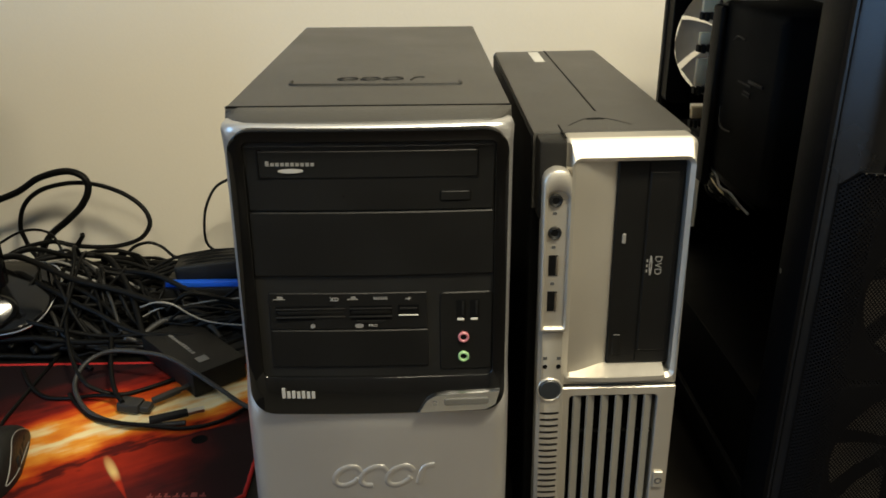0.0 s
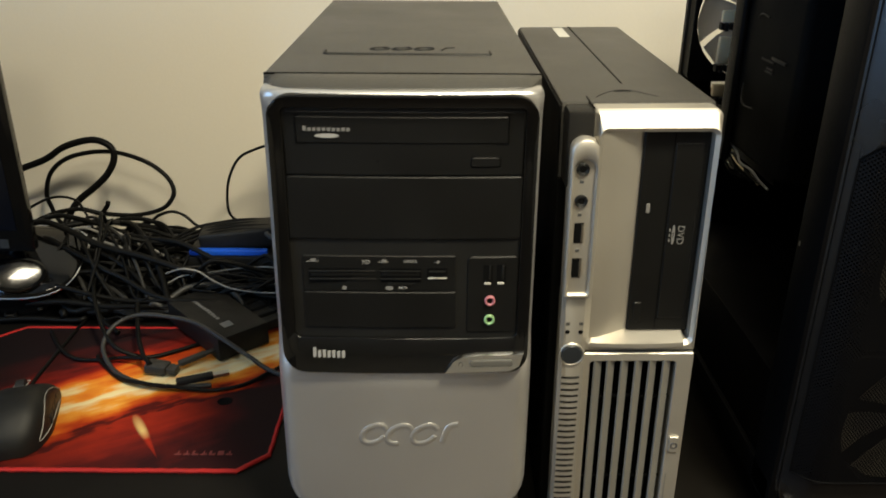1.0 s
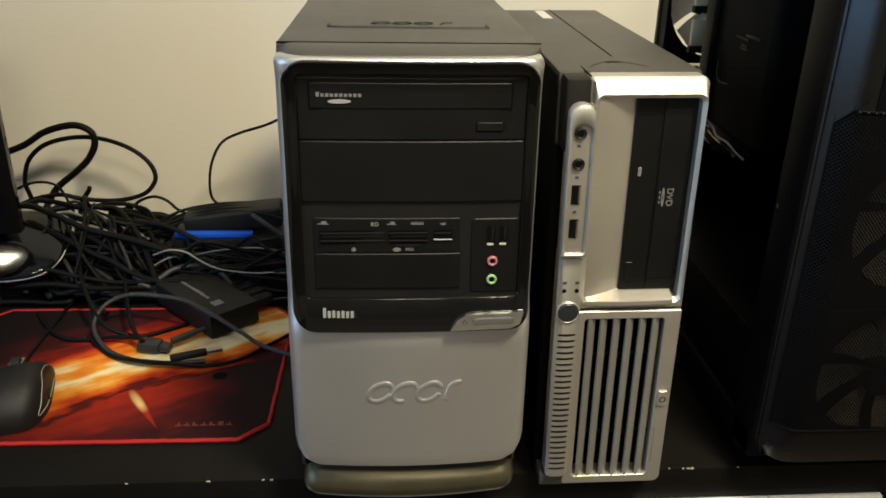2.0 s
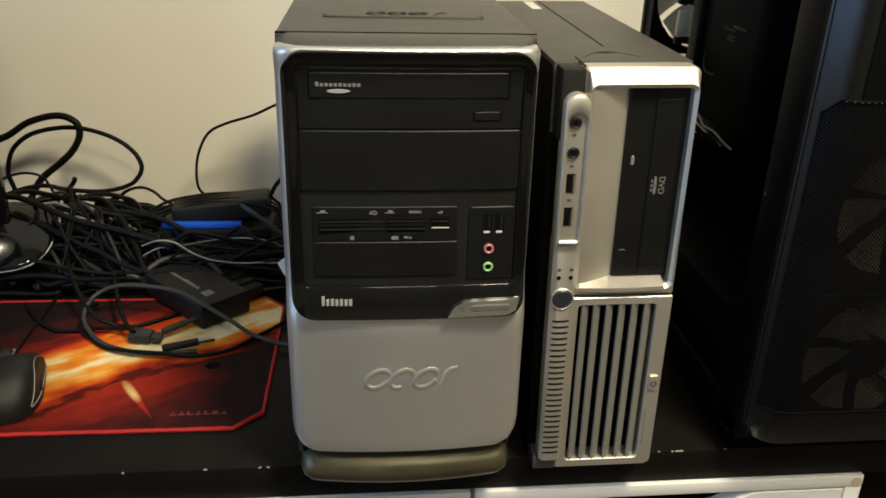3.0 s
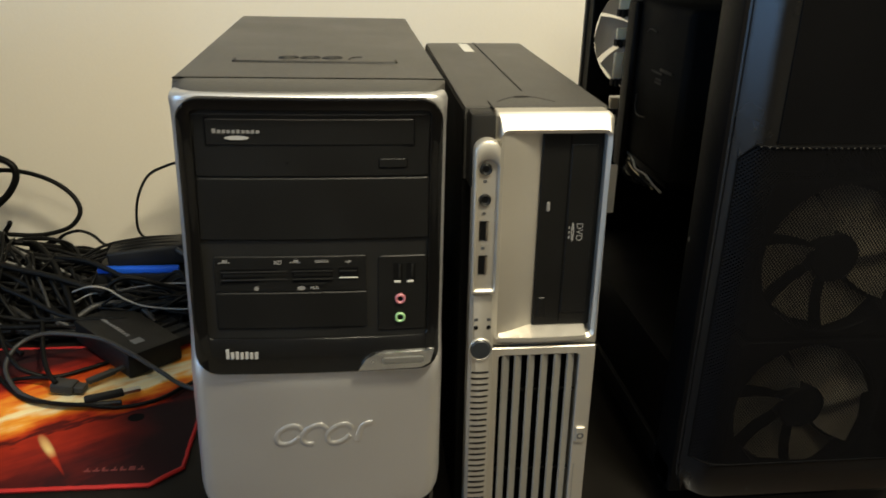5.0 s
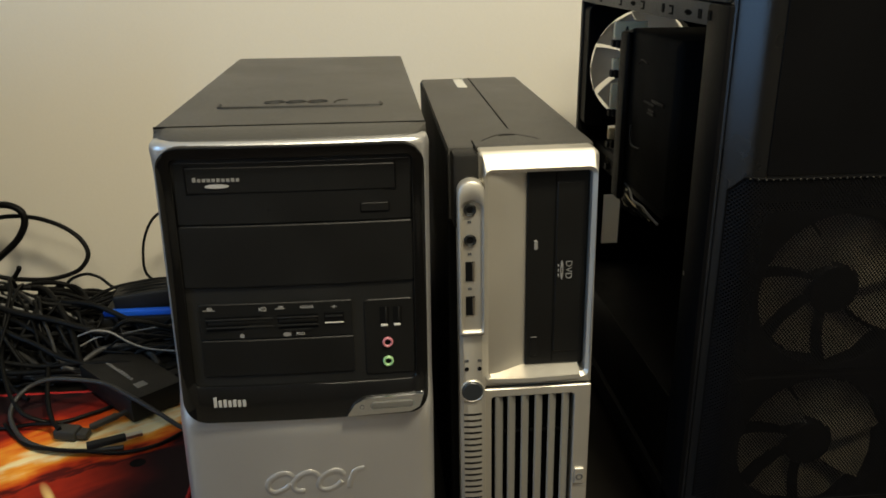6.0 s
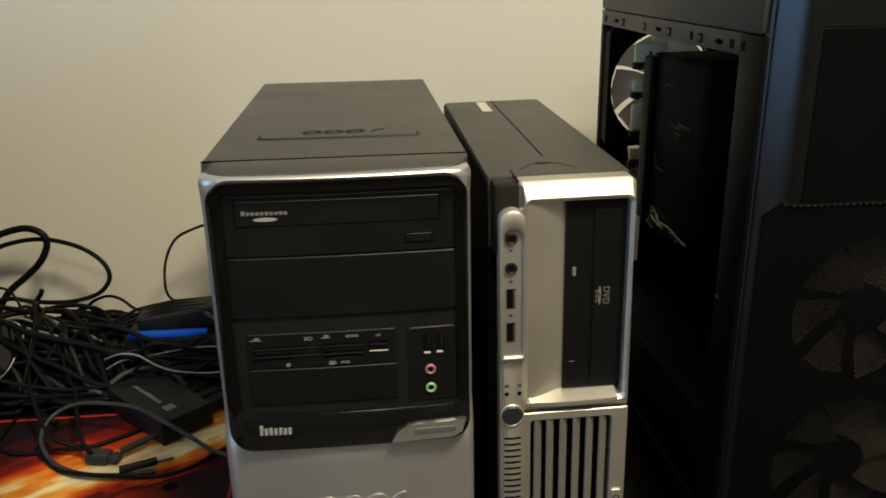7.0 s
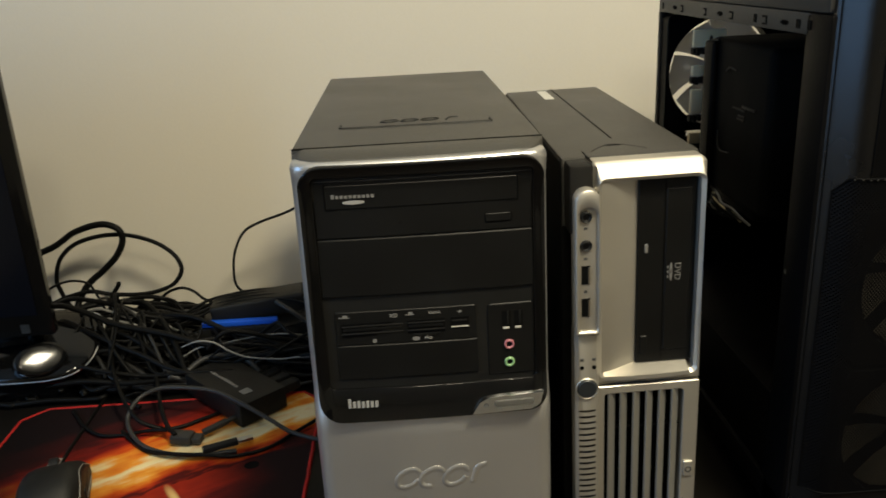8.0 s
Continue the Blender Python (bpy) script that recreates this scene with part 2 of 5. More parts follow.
RX0, RX1, RY0, RY1, RZ = -1.9, 2.3, -3.2, 1.13, 2.45
structure("floor", box(RX0 - 0.1, RX1 + 0.1, RY0 - 0.1, RY1 + 0.1, -0.08, 0), FLOOR, "brown laminate floor", "floor")
structure("ceiling", box(RX0 - 0.1, RX1 + 0.1, RY0 - 0.1, RY1 + 0.1, RZ, RZ + 0.1), CEILING, "plain white ceiling", "ceiling")
structure("wall_north", box(RX0 - 0.1, RX1 + 0.1, RY1, RY1 + 0.1, 0, RZ), WALL, "cream painted plaster wall behind the desk", "wall")
structure("wall_south", box(RX0 - 0.1, RX1 + 0.1, RY0 - 0.1, RY0, 0, RZ), WALL, "cream painted plaster wall", "wall")
structure("wall_east", box(RX1, RX1 + 0.1, RY0, RY1, 0, RZ), WALL, "cream painted plaster wall", "wall")
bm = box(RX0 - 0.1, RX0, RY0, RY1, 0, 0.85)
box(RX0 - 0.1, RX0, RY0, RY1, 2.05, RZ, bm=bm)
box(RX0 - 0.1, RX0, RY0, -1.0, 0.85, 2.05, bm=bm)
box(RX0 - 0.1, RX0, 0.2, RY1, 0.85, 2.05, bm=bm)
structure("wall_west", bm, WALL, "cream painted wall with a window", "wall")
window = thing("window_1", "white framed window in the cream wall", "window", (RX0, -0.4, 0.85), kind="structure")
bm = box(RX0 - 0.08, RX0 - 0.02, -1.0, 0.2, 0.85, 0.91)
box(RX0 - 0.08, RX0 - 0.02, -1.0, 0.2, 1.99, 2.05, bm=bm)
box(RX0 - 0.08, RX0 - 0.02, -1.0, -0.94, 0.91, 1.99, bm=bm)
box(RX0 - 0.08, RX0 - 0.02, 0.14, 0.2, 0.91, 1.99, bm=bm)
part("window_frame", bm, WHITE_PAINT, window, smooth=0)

# Ceiling shades of the main lamp and the added fill.
for lx, ly, lz in LAMPS:
    lamp = thing("ceiling_lamp", "round white shade of an unseen ceiling lamp", "lamp", (lx, ly, 2.33), group="ceiling lamps")
    bm = loft([[(lx + q * math.cos(a), ly + q * math.sin(a), z) for a in (2 * math.pi * k / 32 for k in range(32))]
               for q, z in ((0.05, 2.449), (0.06, 2.44), (0.26, 2.40), (0.28, 2.38), (0.28, 2.34), (0.27, 2.34))])
    part("shade", bm, WHITE_PAINT, lamp)

# Desk top and the drawer units under it.
EDGE = 0.5265
desk = thing("desk", "black-brown wooden desk top with worn front edge", "desk", (0, EDGE, DESK - 0.034))
part("desktop", box(-1.05, 0.62, EDGE, RY1 - 0.004, DESK - 0.034, DESK, 0.0015, 2), DESK_BLACK, desk)
rnd = random.Random(9)
for cx in (-0.262, -0.194, -0.148, -0.141, 0.206, 0.2185, 0.223, 0.2265, 0.268):
    w = rnd.uniform(0.0010, 0.0038)
    pts = [(cx - w / 2, EDGE - 0.0004), (cx + w / 2, EDGE - 0.0004), (cx + w * rnd.uniform(0.2, 0.5), EDGE + rnd.uniform(0.0005, 0.0011)), (cx - w * rnd.uniform(0.1, 0.5), EDGE + rnd.uniform(0.0004, 0.0009))]
    part("worn_chip", loft([[(x, y, z) for x, y in pts] for z in (DESK - rnd.uniform(0.0007, 0.0012), DESK + 0.0001)], cap0=True, cap1=True), CHIP, desk, "pale worn chip", 0)
# added black panel: stands for the dark beside the drawer unit, hides the lit wall
part("side_panel", box(0.425, 0.62, EDGE + 0.05, EDGE + 0.068, 0.002, DESK - 0.034, 0.001), DESK_BLACK, desk)
for sx in (-0.98, 0.55):
    part("leg", box(sx, sx + 0.045, 1.03, 1.075, 0, DESK - 0.034, 0.004), DESK_BLACK, desk)


def drawer_unit(x0, x1, label):
    top = DESK - 0.0345
    y0 = EDGE - 0.004
    unit = thing("drawer_unit", label, "drawer unit", ((x0 + x1) / 2, y0, 0), group="drawer units under the desk")
    part("top_panel", box(x0, x1, y0, y0 + 0.57, top - 0.013, top, 0.0012), WHITE_PAINT, unit)
    part("side_panel", box(x0, x0 + 0.016, y0, y0 + 0.57, 0, top - 0.013, 0.001), WHITE_PAINT, unit)
    part("side_panel", box(x1 - 0.016, x1, y0, y0 + 0.57, 0, top - 0.013, 0.001), WHITE_PAINT, unit)
    part("back_panel", box(x0 + 0.016, x1 - 0.016, y0 + 0.555, y0 + 0.57, 0.03, top - 0.013), WHITE_PAINT, unit, smooth=0)
    part("bottom_panel", box(x0 + 0.016, x1 - 0.016, y0 + 0.02, y0 + 0.555, 0.03, 0.046), WHITE_PAINT, unit, smooth=0)
    if x1 > 0.3:
        part("screw_cap", loft([[(x1 - 0.007 + 0.005 * math.cos(q), y, top - 0.0065 + 0.005 * math.sin(q)) for q in (2 * math.pi * k / 14 for k in range(14))] for y in (y0, y0 - 0.0008)], cap1=True), surface("tan_plastic_cap", (0.50, 0.38, 0.24), 0.5, bump=0), unit, "tan plastic screw cap")
    z = top - 0.015
    for h in (0.115, 0.115, 0.115, 0.14, 0.14):
        a, b, c = x0 + 0.018, x1 - 0.018, (x0 + x1) / 2
        # the front has a shallow curved cut-out as its handle
        edge = [(a, z)]
        for k in range(25):
            u = -1 + 2 * k / 24
            w = 0.5 + 0.5 * math.cos(math.pi * min(1, max(0, (abs(u) - 0.45) / 0.55)))
            edge.append((c + u * 0.085, z - 0.020 * w))
        edge += [(b, z), (b, z - h + 0.004), (a, z - h + 0.004)]
        bm = loft([[(x, y, q) for x, q in edge] for y in (y0 + 0.018, y0 + 0.001, y0)], cap0=True, cap1=True)
        part("drawer_front", bm, WHITE_PAINT, unit, smooth=25)
        part("drawer_box", box(a + 0.012, b - 0.012, y0 + 0.02, y0 + 0.53, z - h + 0.01, z - 0.03), DARK_GAP, unit, smooth=0)
        z -= h
    return unit


drawer_unit(0.040, 0.4085, "white drawer unit with a curved finger cut-out under the desk")
drawer_unit(-0.326, 0.036, "white drawer unit standing under the desk")


# ---------------------------------------------------------------- the wide silver and black computer tower
XC = -0.0225


def curve_at(z, knots):
    for (z0, v0), (z1, v1) in zip(knots, knots[1:]):
        if z <= z1:
            t = max(0.0, (z - z0) / (z1 - z0))
            t = t * t * (3 - 2 * t)
            return v0 + (v1 - v0) * t
    return knots[-1][1]


def tower_face(x, z):
    """Depth of the bowed silver front."""
    return curve_at(z, ((0.78, 0.4845), (0.90, 0.4855), (0.932, 0.4945), (1.082, 0.4985), (1.10, 0.4940))) + 0.0065 * ((x - XC) / 0.088) ** 2


def panel_face(x, z):
    """Depth of the black panel, flatter across than the silver front."""
    return tower_face(XC, z) + 0.0002 + 0.0028 * ((x - XC) / 0.088) ** 2


def word_bars(rect, y, n, material, parent, seed, name="lettering"):
    """Unreadable or left-out writing: a row of small plain bars."""
    rnd = random.Random(seed)
    x0, x1, z0, z1 = rect
    bm, w = bmesh.new(), (x1 - x0) / n
    for k in range(n):
        h = (z1 - z0) * (1.0 if k == 0 else rnd.uniform(0.66, 0.76))
        yy = y(x0 + k * w, z0) if callable(y) else y
        box(x0 + k * w, x0 + (k + 0.68) * w, yy - 0.0003, yy + 0.0003, z0, z0 + h, bm=bm)
    return part(name, bm, material, parent, "", 0)


def wide_tower():
    t = thing("computer_tower", "silver and glossy black computer tower with drive bays", "computer tower", (XC, 0.70, DESK))
    x0, x1, top = -0.1148, 0.0672, 1.1075
    body = part("chassis", box(x0 + 0.001, x1 - 0.001, 0.524, 0.915, 0.756, top, 0.0018), STEEL_BLACK, t, "black textured steel cover")
    # silver shell, section by section from the bottom up
    loops = []
    for z, side, back in ((0.7825, 0.014, 0.004), (0.7835, 0.010, 0.001), (0.788, 0.0045, 0), (0.795, 0.0015, 0), (0.805, 0, 0), (0.84, 0, 0), (0.87, 0, 0), (0.89, 0, 0), (0.90, 0, 0),
                          (0.91, 0, 0), (0.92, 0, 0), (0.93, 0, 0), (0.96, 0, 0), (1.0, 0, 0), (1.04, 0, 0), (1.08, 0, 0), (1.09, 0, 0), (1.0965, 0, 0),
                          (1.0995, 0.0008, 0.0006), (1.1012, 0.002, 0.002), (1.1021, 0.004, 0.0038), (1.1023, 0.006, 0.006)):
        a, b, r = x0 + side, x1 - side, 0.013
        row = [(a, 0.5245, z)]
        for k in range(7):
            q = radians(90 * k / 6)
            row.append((a + r * (1 - math.cos(q)), tower_face(a + r, z) + back + r * (1 - math.sin(q)), z))
        for k in range(1, 12):
            x = a + r + (b - a - 2 * r) * k / 12
            row.append((x, tower_face(x, z) + back, z))
        for k in range(7):
            q = radians(90 * (1 - k / 6))
            row.append((b - r * (1 - math.cos(q)), tower_face(b - r, z) + back + r * (1 - math.sin(q)), z))
        row.append((b, 0.5245, z))
        loops.append(row)
    shell = part("front_bezel", loft(loops, cap0=True, cap1=True), SILVER, t, "silver painted plastic front", 50)
    # dark top strip ahead of the steel cover
    row = []
    for k in range(25):
        u = -1 + k / 12
        x = XC - 0.0012 + u * 0.0898
        row.append((x, tower_face(x, 1.1) + 0.0034 + 0.016 * (max(0, abs(u) - 0.80) / 0.20) ** 2.2, 0))
    rows = []
    for z, d in ((1.1005, 0.0), (1.1024, 0.0004), (1.1034, 0.0016), (1.1072, 0.016)):
        rows.append([(x0 + 0.0015, 0.5235, z)] + [(x, min(0.5232, y + d), z) for x, y, _ in row] + [(x1 - 0.0015, 0.5235, z)])
    part("top_strip", loft(rows, cap0=True, cap1=True), PLASTIC_GREY, t, "dark grey plastic strip", 60)
    part("cover_seam", box(x0 + 0.0012, x1 - 0.0012, 0.5228, 0.5243, 1.1066, 1.1077), HOLE, t, smooth=0)
    # handle-like lip and raised badge on the cover
    lip = [(-0.0835, 0.604, top), (-0.0832, 0.594, top), (-0.080, 0.5905, top), (-0.06, 0.5895, top), (XC, 0.5885, top), (0.015, 0.588, top), (0.034, 0.5885, top), (0.0372, 0.592, top), (0.0375, 0.602, top)]
    part("lip", tube(lip, 0.0013, 8, 6), MATTE_BLACK, body, "thin raised lip")
    bm = bmesh.new()
    for k in range(3):
        cx = -0.044 + 0.0165 * k
        tube([(cx + 0.0068 * math.cos(q) + 0.002 * math.sin(q), 0.612 + 0.005 * math.sin(q), top + 0.0002) for q in (2 * math.pi * i / 16 for i in range(17))], 0.0009, 6, 1, bm=bm)
    tube([(0.002, 0.606, top), (0.004, 0.614, top), (0.008, 0.617, top), (0.012, 0.617, top)], 0.0009, 6, 4, bm=bm)
    part("badge", bm, MATTE_BLACK, body, "raised black badge")

    # glossy black panel: a proud rim round a sunken field
    out, hole = (-0.1090, 0.0630, 0.9062, 1.1000), (-0.0995, 0.0545, 0.9300, 1.0920)
    rim = part("panel_rim", ring(out, (0.017, 0.014, 0.016, 0.016), hole, 0.004, panel_face, -0.0046, 0.006, -0.0012, 0.0006, n=8), GLOSS_BLACK, t, "glossy black rim", 50)
    part("panel_field", slab(inset(*hole, -0.002), 0.004, lambda x, z: panel_face(x, z) - 0.0015, 0.001, 0.0002), MATTE_BLACK, t)
    f = lambda d: (lambda x, z: panel_face(x, z) - d)
    drive = part("optical_drive", slab((-0.0985, 0.0535, 1.0475, 1.0895), 0.0015, f(0.0035), 0.002, 0.0006), BAY_BLACK, t, "black disc drive")
    part("tray_door", ring((-0.0915, 0.0445, 1.0675, 1.0875), 0.0012, (-0.0902, 0.0432, 1.0688, 1.0862), 0.001, f(0.0038), 0, 0.001, 0.0012, 0.0003, n=3), HOLE, drive, "groove round the tray")
    part("tray_front", slab((-0.0903, 0.0433, 1.0689, 1.0861), 0.001, f(0.0042), 0.0012, 0.0005), BAY_BLACK, drive)
    part("button_groove", slab((0.0198, 0.0397, 1.0528, 1.0605), 0.0018, f(0.0037), 0.001, 0.0002), HOLE, drive)
    part("eject_button", slab((0.0207, 0.0388, 1.0537, 1.0596), 0.0012, f(0.0044), 0.001, 0.0004), BAY_BLACK, drive)
    part("pinhole", disc(-0.0395, panel_face(-0.0395, 1.057) - 0.0038, 1.057, 0.0007, 0.0005, 10, edge=0.0001), HOLE, drive)
    word_bars((-0.0862, -0.0555, 1.0768, 1.0797), f(0.0045), 10, PRINT_DIM, drive, 3, "logo_letters")
    bm = loft([[(-0.071 + q * 0.0078 * math.cos(a), panel_face(-0.071, 1.073) - 0.0046 - d, 1.0738 + q * 0.0014 * math.sin(a)) for a in (2 * math.pi * k / 20 for k in range(20))] for q, d in ((1, 0), (1, 0.0003))], cap1=True)
    part("logo_disc", bm, PRINT, drive, "grey oval logo", 0)
    part("bay_cover", slab((-0.0990, 0.0540, 1.0035, 1.0465), 0.0015, f(0.0035), 0.002, 0.0007), BAY_BLACK, t, "blank bay cover")

    # card reader: slots, blank cover under it
    reader = part("card_reader", slab((-0.0915, 0.0112, 0.9655, 0.9915), 0.001, f(0.0030), 0.0015, 0.0005), BAY_BLACK, t, "black card reader")
    for sx0, sx1, zs, floor_z in ((-0.0872, -0.0425, (0.9742, 0.9800), 0.9768), (-0.0392, -0.0120, (0.9744, 0.9802), 0.9770)):
        y = panel_face((sx0 + sx1) / 2, 0.977) - 0.0031
        part("slot", box(sx0, sx1, y - 0.0001, y + 0.0006, 0.9722, 0.9828), HOLE, reader, smooth=0)
        for z in zs:
            part("slot_lip", box(sx0, sx1, y - 0.0010, y, z, z + 0.0012, 0.0003), MATTE_BLACK, reader)
        part("slot_floor", box(sx0 + 0.001, sx1 - 0.001, y - 0.0005, y + 0.0003, floor_z, floor_z + 0.0024, 0.0002), BAY_BLACK, reader)
    y = panel_face(-0.0255, 0.972) - 0.0032
    bm = loft([[(x, y - d, z) for x, z in ((-0.0352, 0.9722), (-0.0160, 0.9722), (-0.0190, 0.9704), (-0.0322, 0.9704))] for d in (0, 0.0006)], cap1=True)
    part("slot_ramp", bm, MATTE_BLACK, reader, smooth=0)
    y = panel_face(-0.001, 0.98) - 0.0032
    part("usb_hollow", box(-0.0078, 0.0058, y - 0.0003, y + 0.0004, 0.9758, 0.9832), HOLE, reader, smooth=0)
    part("usb_lip", box(-0.0074, 0.0054, y - 0.0011, y - 0.0002, 0.9754, 0.9761, 0.0002), TIN, reader, "steel socket lip")
    part("usb_tongue", box(-0.0066, 0.0046, y - 0.0009, y, 0.9798, 0.9812, 0.0002), MATTE_BLACK, reader)
    for ix, iw in ((-0.0850, 0.008), (-0.0372, 0.007), (-0.0190, 0.009), (-0.0010, 0.004)):
        y = panel_face(ix, 0.988) - 0.0033
        bm = box(ix - iw / 2, ix + iw / 2, y - 0.0001, y + 0.0003, 0.9870, 0.9875)
        if iw > 0.0085:
            for i in range(6):
                box(ix - iw / 2 + i * iw / 6, ix - iw / 2 + (i + 0.6) * iw / 6, y - 0.0001, y + 0.0003, 0.9875, 0.9888, bm=bm)
        elif iw > 0.0060:
            box(ix - iw * 0.15, ix + iw * 0.30, y - 0.0001, y + 0.0003, 0.9875, 0.9892, bm=bm)
        else:
            box(ix - iw * 0.1, ix + iw * 0.2, y - 0.0001, y + 0.0003, 0.9862, 0.9870, bm=bm)
            box(ix, ix + iw * 0.3, y - 0.0001, y + 0.0003, 0.9875, 0.9882, bm=bm)
        part("icon", bm, PRINT_DIM, reader, smooth=0)
    for ix, iw in ((-0.0640, 0.0034), (-0.0335, 0.006)):
        y = panel_face(ix, 0.9685) - 0.0033
        bm = loft([[(ix + q * iw / 2 * math.cos(a), y - d, 0.9683 + q * 0.0017 * math.sin(a)) for a in (2 * math.pi * k / 8 for k in range(8))] for q, d in ((1, 0), (1, 0.0002))], cap1=True)
        part("icon", bm, PRINT_DIM, reader, smooth=0)
    lettering("XD", 0.0040, -0.0490, panel_face(-0.049, 0.987) - 0.0034, 0.9873, PRINT, reader)
    lettering("PRO", 0.0030, -0.0245, panel_face(-0.0245, 0.968) - 0.0034, 0.9683, PRINT, reader)
    part("reader_cover", slab((-0.0917, 0.0118, 0.9375, 0.9648), 0.001, f(0.0030), 0.0015, 0.0006), BAY_BLACK, t, "blank cover")
    # front sockets
    ports = part("port_panel", slab((0.0195, 0.0540, 0.9335, 0.9905), 0.003, f(0.0026), 0.001, 0.0006), BAY_BLACK, t)
    for px in (0.0335, 0.0425):
        y = panel_face(px, 0.978) - 0.0028
        part("usb_port", box(px - 0.0032, px + 0.0032, y - 0.0002, y + 0.0004, 0.9715, 0.9850), HOLE, ports, smooth=0)
        part("usb_contact", box(px - 0.0026, px + 0.0020, y - 0.0008, y, 0.9704, 0.9720, 0.0002), TIN, ports)
        part("usb_tongue", box(px + 0.0004, px + 0.0018, y - 0.0006, y, 0.9740, 0.9845, 0.0001), MATTE_BLACK, ports)
    for pz, m, l in ((0.9582, PINK, "pink audio jack"), (0.9437, GREEN, "green audio jack")):
        y = panel_face(0.0352, pz) - 0.0045
        jack = part("audio_jack", disc(0.0352, y, pz, 0.0038, 0.002, 20, 0.0021), m, ports, l)
        part("jack_hole", disc(0.0352, y + 0.001, pz, 0.0022, 0.001, 14), HOLE, jack)
    # name strip and power button
    word_bars((-0.0872, -0.0640, 0.9165, 0.9245), lambda x, z: panel_face(x, z + 0.004) - 0.0062, 7, PRINT, rim, 8)
    pts = [(0.0040, 0.9082), (0.0500, 0.9088), (0.0570, 0.9120), (0.0600, 0.9205), (0.0250, 0.9202), (0.0165, 0.9195), (0.0100, 0.9165)]
    button = part("power_button", loft([[(x, panel_face(x, z) + d, z) for x, z in pts] for d in (0.0, -0.0066)] +
                  [[(XC + (x - XC) * 1.0 + (0.033 - x) * 0.03, panel_face(x, z) - 0.0085, z + (0.913 - z) * 0.12) for x, z in pts]], cap1=True), CHROME, t, "bright silver power button", 30)
    part("button_slot", slab((0.0215, 0.0520, 0.9125, 0.9170), 0.0022, lambda x, z: panel_face(x, z) - 0.0090, 0.001, 0.0004), PLASTIC_GREY, button)
    bm = disc(0.0155, panel_face(0.0155, 0.914) - 0.0088, 0.9142, 0.0017, 0.0005, 16, 0.0012, edge=0.0001)
    part("power_mark", bm, PRINT_DARK, button)
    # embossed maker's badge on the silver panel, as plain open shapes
    g = lambda x, z: tower_face(x, z) - 0.0002
    bm = bmesh.new()
    for k in range(3):
        cx = -0.0465 + 0.0185 * k
        tube([(cx + 0.0084 * math.cos(q) + 0.0036 * math.sin(q), g(cx, 0.852), 0.8525 + 0.0080 * math.sin(q)) for q in (2 * math.pi * i / 18 + 0.5 for i in range(17 if k != 1 else 14))], 0.0020, 8, 1, bm=bm)
    tube([(0.0035, g(0.003, 0.846), 0.8455), (0.006, g(0.006, 0.855), 0.855), (0.009, g(0.009, 0.859), 0.8592), (0.0150, g(0.015, 0.86), 0.8605)], 0.0021, 8, 5, bm=bm)
    for v in bm.verts:
        v.co.y = g(v.co.x, v.co.z) + 0.30 * (v.co.y - g(v.co.x, v.co.z))
    part("maker_badge", bm, SILVER, shell, "embossed silver badge")
    # plinth: bulging foot strip under the bezel
    loops = []
    for z, d, side in ((0.7445, 0.012, 0.008), (0.748, 0.004, 0.004), (0.7535, 0.000, 0.002), (0.759, 0.0005, 0.001), (0.766, 0.004, 0.002), (0.7725, 0.012, 0.003), (0.775, 0.022, 0.004)):
        a, b, r = x0 + 0.003 + side, x1 - 0.003 - side, 0.014
        row = [(a, 0.545, z)]
        for k in range(6):
            q = radians(90 * k / 5)
            row.append((a + r * (1 - math.cos(q)), 0.4925 + d + r * (1 - math.sin(q)), z))
        for k in range(1, 8):
            u = k / 8
            row.append((a + r + (b - a - 2 * r) * u, 0.4925 + d - 0.006 * (1 - (2 * u - 1) ** 2), z))
        for k in range(6):
            q = radians(90 * (1 - k / 5))
            row.append((b - r * (1 - math.cos(q)), 0.4925 + d + r * (1 - math.sin(q)), z))
        row.append((b, 0.545, z))
        loops.append(row)
    part("plinth", loft(loops, cap0=True, cap1=True), BASE_BRONZE, t, "bronze grey plastic plinth", 60)
    # near-black filler paints the shadow gap between bezel and plinth
    part("neck", box(x0 + 0.006, x1 - 0.006, 0.508, 0.53, 0.770, 0.786), HOLE, t, smooth=0)
    for fx in (x0 + 0.03, x1 - 0.03):
        for fy in (0.56, 0.88):
            bm = loft([[(fx + q * math.cos(a), fy + q * math.sin(a), z) for a in (2 * math.pi * k / 16 for k in range(16))] for q, z in ((0.012, DESK), (0.013, 0.757))], cap0=True, cap1=True)
            part("foot", bm, RUBBER, t)
    return t


wide_tower()


